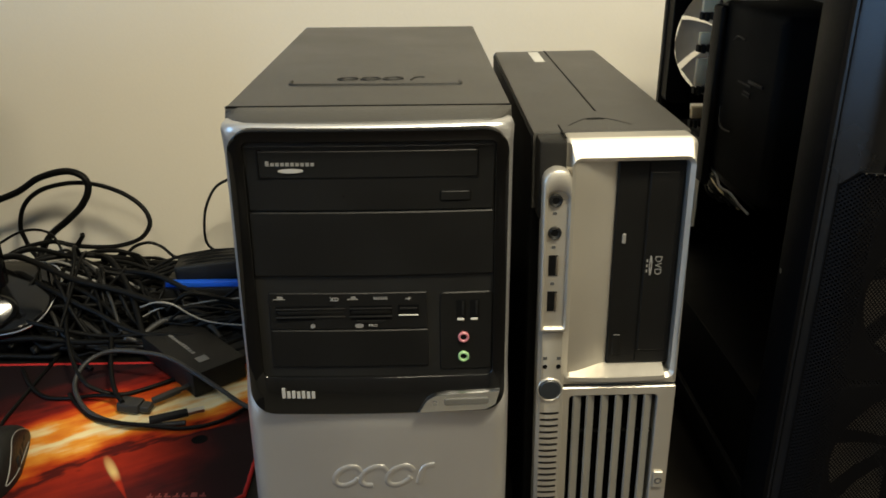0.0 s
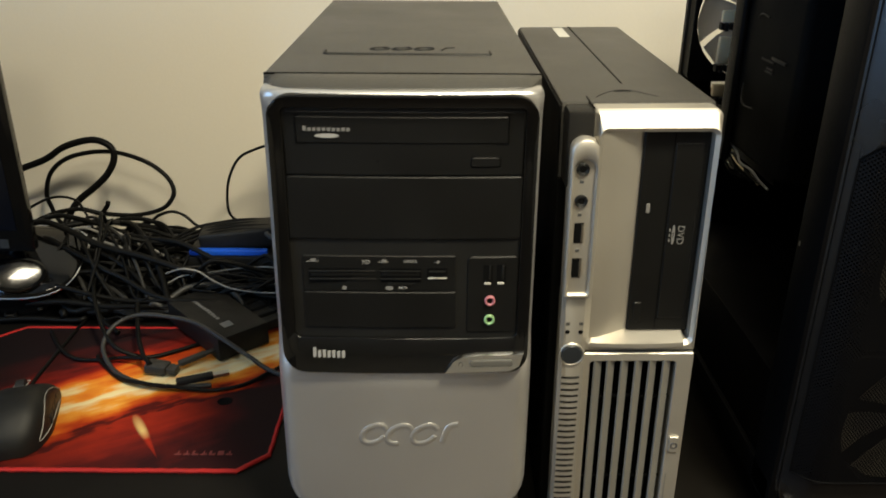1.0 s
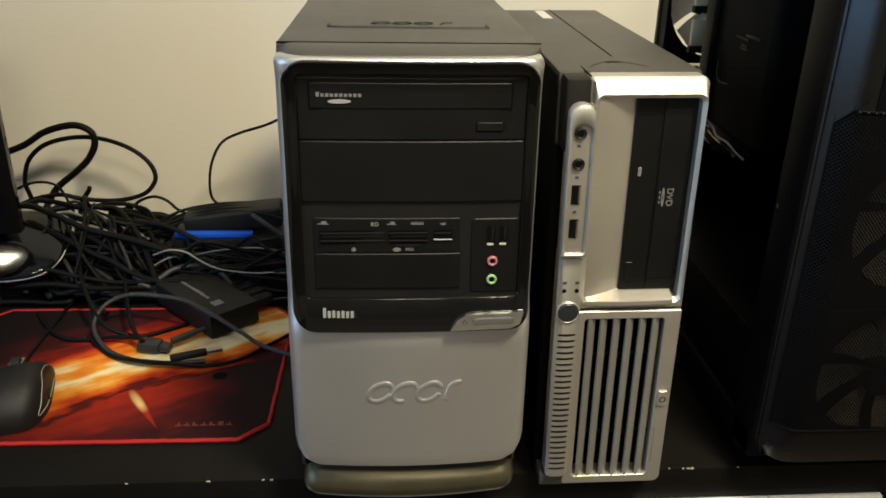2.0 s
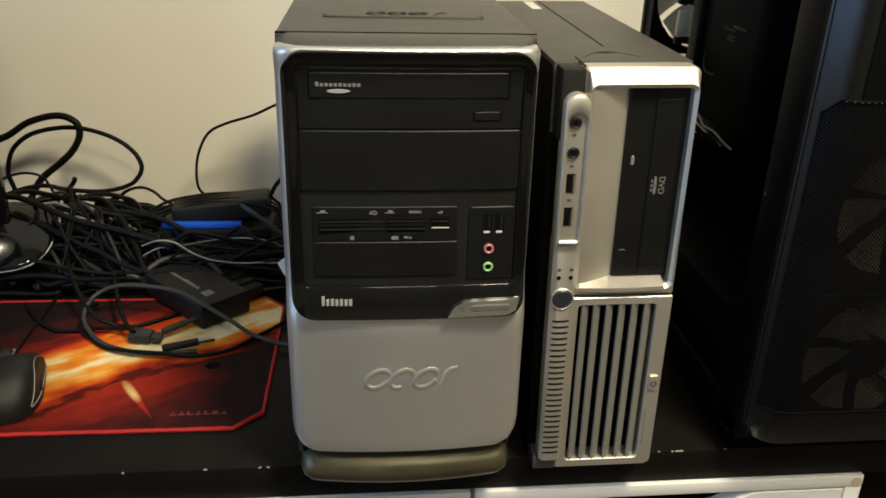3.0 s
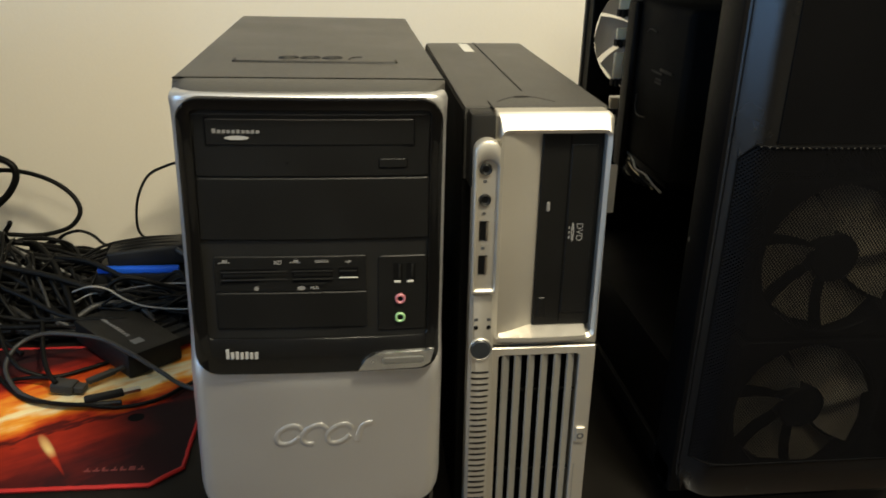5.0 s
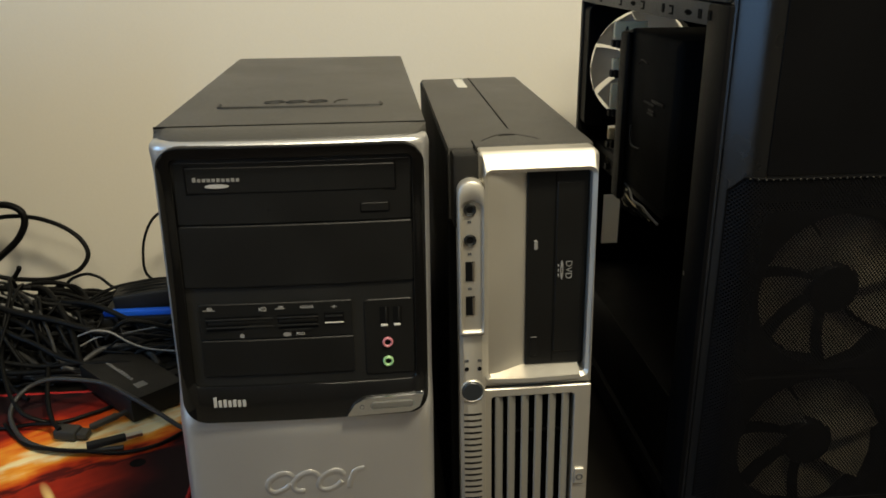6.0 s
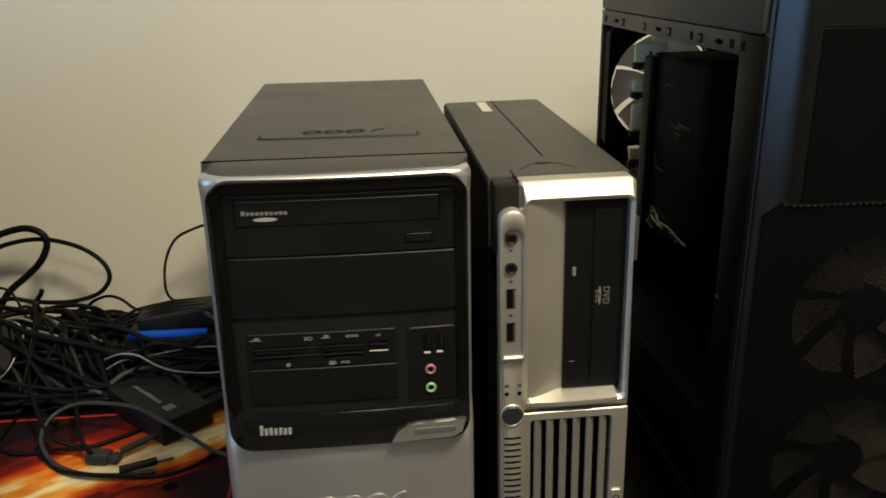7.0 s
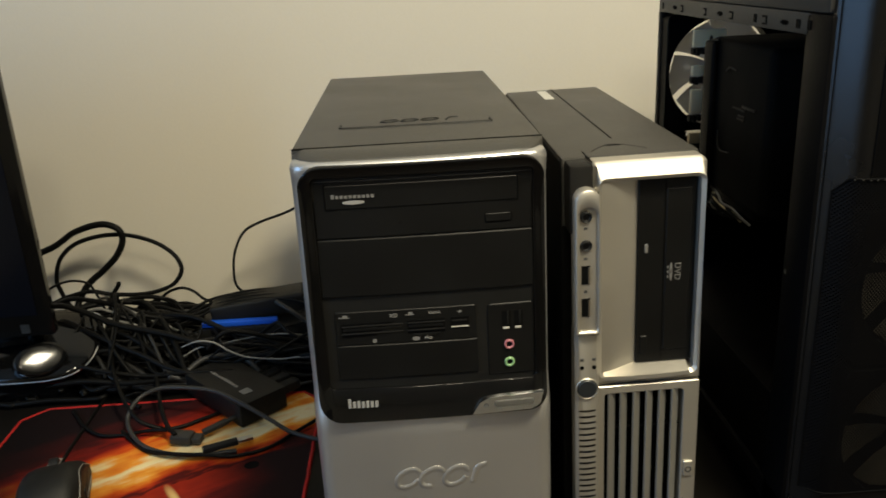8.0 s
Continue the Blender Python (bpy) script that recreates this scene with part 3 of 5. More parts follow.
# ---------------------------------------------------------------- the slim silver computer
def slim_tower():
    t = thing("slim_computer_tower", "slim silver and black office computer standing upright", "computer tower", (0.134, 0.68, DESK), turn=-0.6)
    t.location.x += 0.0035
    t.rotation_euler.y = radians(-0.7)
    x0, x1, z0, z1 = 0.0835, 0.1872, 0.7425, 1.0885
    body = part("chassis", box(x0, x1, 0.529, 0.862, z0, z1, 0.0025), STEEL_BLACK, t, "dark grey painted steel cover")
    # near-black sheet: the gap's shade painted onto the cover's left side
    part("side_panel", box(x0 - 0.0008, x0 + 0.001, 0.5302, 0.861, z0 + 0.001, z1 - 0.0030, 0.0003), CASE_BLACK, t, "dark sheet for the shaded side")
    part("cover_seam", box(0.1340, 0.1352, 0.585, 0.8615, z1 - 0.0006, z1 + 0.0003), HOLE, body, smooth=0)
    part("cover_seam", box(0.1020, 0.1030, 0.512, 0.545, z1 - 0.0006, z1 + 0.0003), HOLE, body, smooth=0)
    part("label_sticker", box(0.117, 0.127, 0.795, 0.852, z1, z1 + 0.0004), PAPER, body, "small pale sticker", 0)
    arc = [(0.109 + 0.042 * k / 12, 0.543 + 0.021 * math.sin(math.pi * k / 12), z1 - 0.0003) for k in range(13)]
    part("thumb_recess", tube(arc, 0.0007, 6, 3), MATTE_BLACK, body, "curved thumb recess")
    part("recess_shadow", box(0.124, 0.136, 0.559, 0.562, z1 - 0.0004, z1 + 0.0003, 0.0002), HOLE, body)
    # black corner block; near-black strip that paints the shade behind the port column
    part("corner_block", box(x0 + 0.002, 0.1032, 0.5085, 0.530, 1.035, z1 - 0.001, 0.0025), CORNER_BLACK, t, "black plastic corner")
    part("gap_shade_strip", box(x0 - 0.0005, 0.1030, 0.5265, 0.530, z0 + 0.001, 1.036, 0.0005), HOLE, t, "near-black strip for the shade behind the port column")
    Y = 0.5055
    flat = lambda x, z: Y + 0.0006 * ((x - 0.143) / 0.04) ** 2 + 0.55 * max(0.0, z - 1.0740)
    # upper frame with the sunken drive bay
    hole = (0.1095, 0.1822, 0.9185, 1.0735)
    bm = ring((0.1035, 0.1870, 0.9100, 1.0872), (0.001, 0.001, 0.005, 0.003), hole, 0.003, flat, 0.0, 0.025, 0.020, 0.0028, n=6)
    upper = part("upper_bezel", bm, SILVER_HP, t, "silver plastic frame", 30)
    bm = loft([[(0.1085, Y + 0.0035, 0.9190), (0.1085, Y + 0.0035, 1.0730)], [(0.1160, Y + 0.0045, 0.9190), (0.1160, Y + 0.0045, 1.0730)], [(0.1250, Y + 0.0075, 0.9190), (0.1250, Y + 0.0075, 1.0730)],
               [(0.1385, Y + 0.0125, 0.9190), (0.1385, Y + 0.0125, 1.0730)], [(0.1385, Y + 0.022, 0.9190), (0.1385, Y + 0.022, 1.0730)]], closed=False)
    part("sloped_panel", bm, SILVER_HP, upper, "sloping silver panel", 60)
    bm = loft([[(0.110 + 0.068 * k / 12, Y - 0.0005 - 0.0020 * math.sin(math.pi * k / 12), 0.9150) for k in range(13)],
               [(0.110 + 0.068 * k / 12, Y - 0.0004 - 0.0020 * math.sin(math.pi * k / 12), 0.9182) for k in range(13)],
               [(0.111 + 0.067 * k / 12, Y + 0.0004, 0.9186) for k in range(13)], [(0.111 + 0.067 * k / 12, Y + 0.0105, 0.9224) for k in range(13)], [(0.111 + 0.067 * k / 12, Y + 0.016, 0.9230) for k in range(13)]], closed=False)
    part("sill", bm, SILVER_HP, upper, "curved lower lip", 20)
    drive = part("optical_drive", slab((0.1380, 0.1818, 0.9225, 1.0740), 0.001, Y + 0.0100, Y + 0.03, 0.0008), BAY_BLACK, t, "black upright disc drive")
    part("tray_front", slab((0.1590, 0.1780, 0.9330, 1.0640), 0.001, Y + 0.0090, Y + 0.0105, 0.0006), BAY_BLACK, drive)
    part("tray_seam", box(0.1577, 0.1585, Y + 0.0096, Y + 0.0102, 0.925, 1.071), HOLE, drive, smooth=0)
    part("busy_light", slab((0.1432, 0.1458, 1.0145, 1.0215), 0.0008, Y + 0.0092, Y + 0.0105, 0.0003), PRINT_DIM, drive, "pale drive light")
    part("eject_button", slab((0.1412, 0.1470, 0.9300, 0.9460), 0.001, Y + 0.0090, Y + 0.0105, 0.0005), BAY_BLACK, drive)
    # disc format mark, running downwards
    lettering("DVD", 0.0068, 0.1685, Y + 0.0086, 0.9985, PRINT_DIM, drive, "format_mark", "grey DVD mark", True)
    bm = loft([[(0.1636 + q * 0.0011 * math.cos(a), Y + 0.0089 - d, 0.9985 + q * 0.0075 * math.sin(a)) for a in (2 * math.pi * k / 20 for k in range(20))] for q, d in ((1, 0), (1, 0.0003), (0.35, 0.0003), (0.35, 0))])
    part("format_disc", bm, PRINT_DIM, drive, smooth=0)
    bm = bmesh.new()
    for k in range(3):
        box(0.1606, 0.1616, Y + 0.0086, Y + 0.0089, 0.9935 + 0.0038 * k, 0.9955 + 0.0038 * k, bm=bm)
    part("format_line", bm, PRINT_DIM, drive, smooth=0)
    # lower frame with its louvres
    hole = (0.1115, 0.1745, 0.7520, 0.9020)
    bm = ring((0.1035, 0.1870, 0.7440, 0.9088), (0.002, 0.006, 0.001, 0.001), hole, 0.003, flat, 0.0, 0.025, 0.016, 0.0007, n=6)
    lower = part("lower_bezel", bm, SILVER_HP, t, "silver plastic frame", 30)
    # near-black sheet colours in the dark between the louvres
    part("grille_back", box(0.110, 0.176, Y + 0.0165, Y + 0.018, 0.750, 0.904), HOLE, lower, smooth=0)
    for k in range(6):
        cx = 0.1135 + 0.0103 * k
        sec = [(cx, Y + 0.0016), (cx + 0.0007, Y + 0.0006), (cx + 0.0018, Y + 0.0006), (cx + 0.0064, Y + 0.0040), (cx + 0.0060, Y + 0.0130), (cx + 0.0030, Y + 0.0130)]
        if k == 0:
            sec = [(x + 0.0008, y) for x, y in sec]
        part("louvre", loft([[(x, y, z) for x, y in sec] for z in (0.7515, 0.756, 0.898, 0.9025)], cap0=True, cap1=True), SILVER_SLAT, lower)
    for zz in (0.79, 0.865):
        part("cross_bar", box(0.1115, 0.1745, Y + 0.009, Y + 0.011, zz, zz + 0.002), MATTE_BLACK, lower, smooth=0)
    # maker's badge as a plain oval on a small plate
    badge = part("badge", slab((0.1765, 0.1840, 0.8215, 0.8355), 0.001, Y - 0.0012, Y + 0.002, 0.0005), SILVER_HP, lower, "small silver badge")
    part("badge_oval", disc(0.1803, Y - 0.0016, 0.8278, 0.0029, 0.001, 18, 0.0016, edge=0.0002), PRINT_DARK, badge, "dark oval mark")
    word_bars((0.1768, 0.1782, 0.765, 0.800), Y + 0.0004, 1, SILVER_SLAT, lower, 6)
    # port column: a proud rounded pillar
    col = part("port_column", ring((0.0875, 0.1062, 0.9575, 1.0715), (0.001, 0.001, 0.0090, 0.0090), (0.0900, 0.1040, 0.9610, 1.0575), (0.001, 0.001, 0.0066, 0.0066), lambda x, z: Y, -0.0075, 0.008, -0.0035, 0.0012, n=8), SILVER_HP, t, "rounded silver port column", 50)
    part("port_field", slab((0.0893, 0.1046, 0.9600, 1.0600), 0.001, Y - 0.0046, Y - 0.002, 0.0002), SILVER_HP, col)
    for pz in (1.0510, 1.0290):
        jack = part("audio_jack", disc(0.0958, Y - 0.0064, pz, 0.0044, 0.002, 20, 0.0034), MATTE_BLACK, col)
        part("jack_ring", disc(0.0958, Y - 0.0062, pz, 0.0035, 0.002, 18, 0.0024), MATTE_BLACK, jack)
        part("jack_hole", disc(0.0958, Y - 0.0058, pz, 0.0024, 0.001, 14), HOLE, jack)
    for pz in (1.0060, 0.9800):
        part("usb_port", box(0.0925, 0.0988, Y - 0.0052, Y - 0.0040, pz - 0.0072, pz + 0.0072, 0.0002), HOLE, col, smooth=0)
        part("usb_tongue", box(0.0972, 0.0986, Y - 0.0058, Y - 0.0050, pz - 0.0064, pz + 0.0064), METAL, col, smooth=0)
    for pz in (1.0422, 1.0190, 0.9930):
        part("icon", box(0.0942, 0.0968, Y - 0.0050, Y - 0.0044, pz - 0.001, pz + 0.001, 0.0001), PRINT_DARK, col, smooth=0)
    low = part("button_column", slab((0.0878, 0.1066, 0.7530, 0.9580), (0.006, 0.006, 0.001, 0.001), Y - 0.0035, Y + 0.012, 0.0025, n=6), SILVER_HP, t, "silver button column")
    part("column_lip", slab((0.0886, 0.1054, 0.9578, 0.9592), 0.0004, Y - 0.0070, Y, 0.0004), SILVER_HP, col)
    for lx in (0.0928, 0.1022):
        part("light", disc(lx, Y - 0.0040, 0.9290, 0.0017, 0.001, 14, edge=0.0003), HOLE, low)
        part("icon", box(lx - 0.0014, lx + 0.0014, Y - 0.0038, Y - 0.0033, 0.9345, 0.9368, 0.0001), PRINT_DARK, low, smooth=0)
    rimb = part("button_rim", disc(0.0966, Y - 0.0050, 0.9110, 0.0092, 0.003, 28, 0.0078, edge=0.0006), SILVER_HP, low)
    part("power_button", disc(0.0966, Y - 0.0055, 0.9110, 0.0079, 0.003, 28, edge=0.0010), BUTTON_GREY, low, "dark grey power button")
    for k in range(25):
        z = 0.7640 + 0.0053 * k
        slot = [(0.0904 + 0.0132 * i / 8, Y - 0.00325 - 0.0002 * math.sin(math.pi * i / 8), z - 0.0006 * math.sin(math.pi * i / 8)) for i in range(9)]
        part("rib_slot", tube([(x, y + 0.0003, q) for x, y, q in slot], 0.0010, 6, 1), HOLE, low)
    part("plinth_block", box(x0 + 0.001, 0.1034, Y + 0.001, 0.530, z0 + 0.0005, 0.7545, 0.001), PLASTIC_GREY, t, "black foot block")
    for fx in (x0 + 0.015, x1 - 0.015):
        for fy in (0.56, 0.83):
            part("foot", box(fx - 0.008, fx + 0.008, fy - 0.008, fy + 0.008, DESK, z0 + 0.001, 0.0008), RUBBER, t)
    return t


slim_tower()


# ---------------------------------------------------------------- the big open black case
def mesh_screen():
    """Fine hexagonal perforation: black sheet with small round holes."""
    m = surface("perforated_black_steel", (0.0025, 0.0025, 0.003), 0.5, vary=0.15, grain=900, bump=0.05, stain=16, spec=0.1)
    nt = m.node_tree
    p = nt.nodes["Principled BSDF"]
    co = next(n for n in nt.nodes if n.type == "TEX_COORD")
    sep = nt.nodes.new("ShaderNodeSeparateXYZ")
    nt.links.new(co.outputs["Object"], sep.inputs[0])

    def op(kind, a, b=None):
        n = nt.nodes.new("ShaderNodeMath")
        n.operation = kind
        for k, v in enumerate((a, b)):
            if v is None:
                continue
            if isinstance(v, (int, float)):
                n.inputs[k].default_value = v
            else:
                nt.links.new(v, n.inputs[k])
        return n.outputs[0]

    x, z = op("MULTIPLY", sep.outputs["X"], 2 * math.pi / 0.0026), op("MULTIPLY", sep.outputs["Z"], 2 * math.pi / 0.0031)
    v = op("MULTIPLY", op("COSINE", x), op("COSINE", z))
    nt.links.new(op("LESS_THAN", v, 0.32), p.inputs["Alpha"])
    return m


SCREEN = mesh_screen()


def fan(parent_name, label, cx, cy, cz, r, blade_mat, frame_mat, parent, spread=0.89, first=0.0):
    """A case fan seen from the front: square frame, hub and blades."""
    f = part(parent_name, ring((cx - r - 0.004, cx + r + 0.004, cz - r - 0.004, cz + r + 0.004), 0.008, (cx - r, cx + r, cz - r, cz + r), r - 0.0005, lambda x, z: cy, 0.0, 0.02, 0.02, 0.001, n=8), frame_mat, parent, label)
    part("hub", disc(cx, cy + 0.004, cz, r * 0.33, 0.012, 24, edge=0.002), frame_mat, f)
    for k in range(7):
        a0 = first + 2 * math.pi * k / 7
        rows = []
        for i in range(6):
            q = r * (0.3 + 0.66 * i / 5)
            tw = a0 + 0.25 * i / 5
            rows.append([(cx + q * math.cos(tw + w), cy + 0.005 + 0.010 * j, cz + q * math.sin(tw + w)) for j, w in ((0, 0.0), (0.5, spread / 2), (1, spread))])
        bm = loft(rows, closed=False)
        bmesh.ops.solidify(bm, geom=bm.faces, thickness=0.0012)
        part("blade", bm, blade_mat, f)
    return f


def open_case():
    x0, x1, y0, y1, zb, zt = 0.264, 0.478, 0.488, 0.886, 0.765, 1.240
    t = thing("computer_case", "large black gaming computer case with its side panel removed", "computer case", ((x0 + x1) / 2, 0.69, DESK))
    # top cover, rails and posts of the open side
    part("top_cover", box(x0 - 0.001, x1, 0.512, y1, 1.181, zt, 0.004), CASE_TOP, t, "dark grey top cover")
    rail = part("top_rail", box(x0, x0 + 0.014, 0.540, y1 - 0.001, 1.1655, 1.181, 0.0008), CASE_TOP, t, "punched steel rail")
    for sy, w, kind in ((0.871, 0.004, "hole"), (0.832, 0.012, "dash"), (0.810, 0.007, "hook"), (0.745, 0.007, "hook"), (0.707, 0.012, "dash"), (0.681, 0.008, "hook"), (0.631, 0.006, "hole"), (0.613, 0.008, "hook"), (0.578, 0.013, "dash"), (0.556, 0.007, "hole"), (0.539, 0.006, "hole")):
        a, b = sy - w / 2, sy + w / 2
        if kind == "dash":
            bm = box(x0 - 0.0006, x0 + 0.001, a, b, 1.1712, 1.1732)
            box(x0 - 0.0006, x0 + 0.001, a + 0.003, b - 0.003, 1.1702, 1.1742, bm=bm)
        elif kind == "hook":
            bm = box(x0 - 0.0006, x0 + 0.001, a, a + 0.0018, 1.1685, 1.1755)
            box(x0 - 0.0006, x0 + 0.001, a + 0.0018, b, 1.1740, 1.1755, bm=bm)
            box(x0 - 0.0006, x0 + 0.001, a + 0.0018, b, 1.1685, 1.1697, bm=bm)
        else:
            bm = box(x0 - 0.0006, x0 + 0.001, a, b, 1.1690, 1.1758, 0.0006)
        part("rail_slot", bm, HOLE, rail, smooth=0)
    part("front_post", box(x0, x0 + 0.018, 0.508, 0.5445, zb, 1.181, 0.002), CASE_BLACK, t, "dark steel post")
    part("rear_post", box(x0, x0 + 0.010, y1 - 0.007, y1, zb, 1.1655, 0.0005), CASE_STEEL, t)
    part("bottom_tray", box(x0, x1, 0.512, y1, zb, zb + 0.022, 0.001), CASE_BLACK, t)
    part("far_side", box(x1 - 0.003, x1, 0.512, y1, zb + 0.022, 1.181), CASE_BLACK, t, smooth=0)
    part("board_tray", box(0.440, 0.443, 0.60, y1 - 0.002, zb + 0.022, 1.165), CASE_BLACK, t, smooth=0)
    part("power_shroud", box(x0 + 0.004, 0.44, 0.53, y1 - 0.008, zb + 0.022, 0.865, 0.002), CASE_BLACK, t)
    # rear wall pieces round the fan opening and the open card slots
    bm = box(x0 + 0.001, 0.2730, y1 - 0.004, y1 - 0.001, zb + 0.022, 1.1655)
    box(0.404, x1 - 0.003, y1 - 0.004, y1 - 0.001, zb + 0.022, 1.1655, bm=bm)
    box(0.2730, 0.404, y1 - 0.004, y1 - 0.001, 1.160, 1.1655, bm=bm)
    box(0.322, 0.404, y1 - 0.004, y1 - 0.001, zb + 0.022, 1.036, bm=bm)
    box(0.2730, 0.301, y1 - 0.004, y1 - 0.001, zb + 0.022, 1.036, bm=bm)
    for za, zc in ((1.034, 1.036), (1.006, 1.021), (0.946, 0.996), (zb + 0.022, 0.884)):
        box(0.301, 0.322, y1 - 0.004, y1 - 0.001, za, zc, bm=bm)
    part("rear_wall", bm, CASE_BLACK, t, "black steel rear wall with openings", 0)
    fan("rear_fan", "grey bladed rear fan", 0.331, y1 - 0.028, 1.098, 0.061, FAN_GREY, CASE_BLACK, t, 0.84, radians(145))
    # black cooler block with its fan, graphics card, loose leads
    # HOLE puts the shade of the case interior into the cooler's colour
    cooler = part("cpu_cooler", box(0.274, 0.415, 0.615, 0.753, 1.000, 1.148, 0.007, 3), HOLE, t, "black tower cooler")
    part("cooler_edge", tube([(0.2735, 0.7515, 1.008), (0.2735, 0.7515, 1.136), (0.2735, 0.745, 1.1445), (0.2735, 0.729, 1.1465)], 0.0012, 6, 4), CASE_STEEL, cooler)
    part("cooler_clip", tube([(0.2725, 0.716, 1.062), (0.2715, 0.713, 1.050), (0.2715, 0.705, 1.0445), (0.2725, 0.688, 1.0455)], 0.0009, 6, 5), CASE_STEEL, cooler, "dull steel clip")
    part("cooler_mark", box(0.2715, 0.2732, 0.590 + 0.045, 0.590 + 0.073, 1.092, 1.0945, 0.0005), CASE_STEEL, cooler)
    part("cooler_clip", tube([(0.2725, 0.705, 1.120), (0.2715, 0.695, 1.1245), (0.2725, 0.682, 1.123)], 0.0008, 6, 4), CASE_STEEL, cooler, "dull steel clip")
    card = part("graphics_card", box(0.288, 0.43, 0.655, y1 - 0.006, 0.985, 1.012, 0.003), CASE_BLACK, t, "black graphics card")
    part("card_edge", box(0.2865, 0.290, 0.660, y1 - 0.008, 1.004, 1.011, 0.0006), CASE_STEEL, card)
    rnd = random.Random(5)
    for k in range(7):
        line = []
        for i in range(7):
            u = i / 6
            line.append((0.279 - 0.006 * math.sin(math.pi * u) + rnd.uniform(-0.0015, 0.0015), 0.742 - (0.100 - 0.012 * k) * u, 0.998 - 0.002 * k - 0.010 * u * u + rnd.uniform(-0.0018, 0.0018)))
        part("lead", tube(line, (0.0011, 0.0014, 0.0011, 0.0016, 0.0018, 0.0012, 0.0016)[k], 6, 5), (CABLE_WHITE, CABLE, FAN_WHITE, CABLE, CABLE, METAL, CABLE)[k], card, "loose lead")
    # corner pillar of the cooler's fan; comb-edged cream blocks stand in for bright patches
    part("cooler_pillar", box(0.2680, 0.2750, 0.729, 0.752, 0.985, 1.1450, 0.003, 3), CASE_BLACK, cooler, "black fan corner")
    for zz, h in ((1.1285, 0.0185), (1.0975, 0.0115), (1.0560, 0.0270), (1.0220, 0.0120), (0.9970, 0.0090)):
        wide = 0.036 if zz > 1.12 else 0.014
        block = part("pale_block", box(0.2880, 0.2880 + wide, 0.836, 0.842, zz, zz + h, 0.0012), FAN_WHITE, t, "cream block in place of a bright patch")
        for i in range(4):
            part("pin", box(0.2840 + 0.0050 * i, 0.2870 + 0.0050 * i, 0.826, 0.834, zz - 0.0065 - 0.0012 * (i % 2), zz + 0.0005, 0.0005), CASE_STEEL, block)
    bm = bmesh.new()
    for row, w in ((1.0885, 0.026), (1.0830, 0.013), (1.0800, 0.015)):
        box(0.2728, 0.2738, 0.660, 0.660 + w, row, row + 0.0016, bm=bm)
    part("cooler_print", bm, CASE_STEEL, cooler, smooth=0)
    part("screw", loft([[(x0 - 0.0012, 0.537 + 0.0014 * q * math.cos(a), 0.983 + 0.0022 * q * math.sin(a)) for a in (2 * math.pi * k / 10 for k in range(10))] for q in (1, 0.6)], cap1=True), METAL, t, "small bright screw")
    # front panel: chamfered side, plain upper part, perforated lower screen
    curve = [(0.2705, 0.5055), (0.2732, 0.5026), (0.2755, 0.5001), (0.2790, 0.4963), (0.2830, 0.4922), (0.2870, 0.4897), (0.2930, 0.4881), (0.3000, 0.4876)]
    prof = [(x0 + 0.0030, 0.513), (x0 + 0.0030, 0.5085), (x0 + 0.0045, 0.5065), (x0 + 0.0055, 0.5072)] + curve + [
        (x1 - 0.026, 0.4876), (x1 - 0.020, 0.4880), (x1 - 0.002, 0.5045), (x1 + 0.004, 0.5085), (x1 + 0.004, 0.513)]
    rows = []
    for z, d in ((0.7650, 0.012), (0.7680, 0.008), (0.7850, 0.001), (0.7950, 0.0), (1.190, 0.0), (1.2250, 0.002), (1.238, 0.008)):
        rows.append([(0.371 + (x - 0.371) * (1 - d * 5.0), min(0.513, y + d * (1 if y < 0.505 else 0.3)), z) for x, y in prof])
    front = bmesh.new()
    loft([rows[0], rows[1], rows[2], rows[3]], bm=front, closed=False)
    # posts either side of the screen opening, sill under it, field above it
    za, zc = 0.808, 1.069
    left = prof[:5] + [(0.2732, 0.5026), (0.2732, 0.5090)]
    loft([[(x, y, z) for x, y in left] for z in (0.795, zc)], closed=False, bm=front)
    right = [(0.462, 0.5000), (0.462, 0.4878)] + prof[-5:]
    loft([[(x, y, z) for x, y in right] for z in (0.795, zc)], closed=False, bm=front)
    sill = curve[1:] + [(0.462, 0.4876)]
    loft([[(x, y, z) for x, y in sill] for z in (0.795, za)], closed=False, bm=front)
    loft([[(x, y, zc) for x, y in prof]] + [rows[4], rows[5], rows[6]], closed=False, cap0=True, cap1=True, bm=front)
    def front_at(x):
        for (xa, ya), (xb, yb) in zip(curve, curve[1:]):
            if x <= xb:
                return ya + (yb - ya) * (x - xa) / (xb - xa)
        return 0.4876

    def screen_top(x):
        return 1.0575 + (zc - 1.0575) * min(1.0, (x - 0.2734) / 0.0080)

    xs = [0.2734, 0.2755, 0.2790, 0.2814, 0.2850, 0.2890, 0.2940, 0.3000, 0.38, 0.4645]
    loft([[(x, front_at(x), screen_top(x)), (x, front_at(x), zc)] for x in xs[:4]], closed=False, bm=front)
    panel = part("front_panel", front, CASE_EDGE, t, "satin black chamfered front", 30)
    bm = loft([[(x, front_at(x) - 0.0005, za - 0.002), (x, front_at(x) - 0.0005, screen_top(x))] for x in xs], closed=False)
    part("mesh_screen", bm, SCREEN, panel, "fine perforated steel screen", 30)
    edge = [(x, front_at(x) - 0.0008, screen_top(x)) for x in xs] + [(x, front_at(x) - 0.0008, za - 0.002) for x in xs[::-1]]
    edge.append(edge[0])
    part("screen_trim", tube(edge, 0.0008, 6, 0), CASE_BLACK, panel)
    for k in range(38):
        cx = 0.2830 + 0.0047 * k
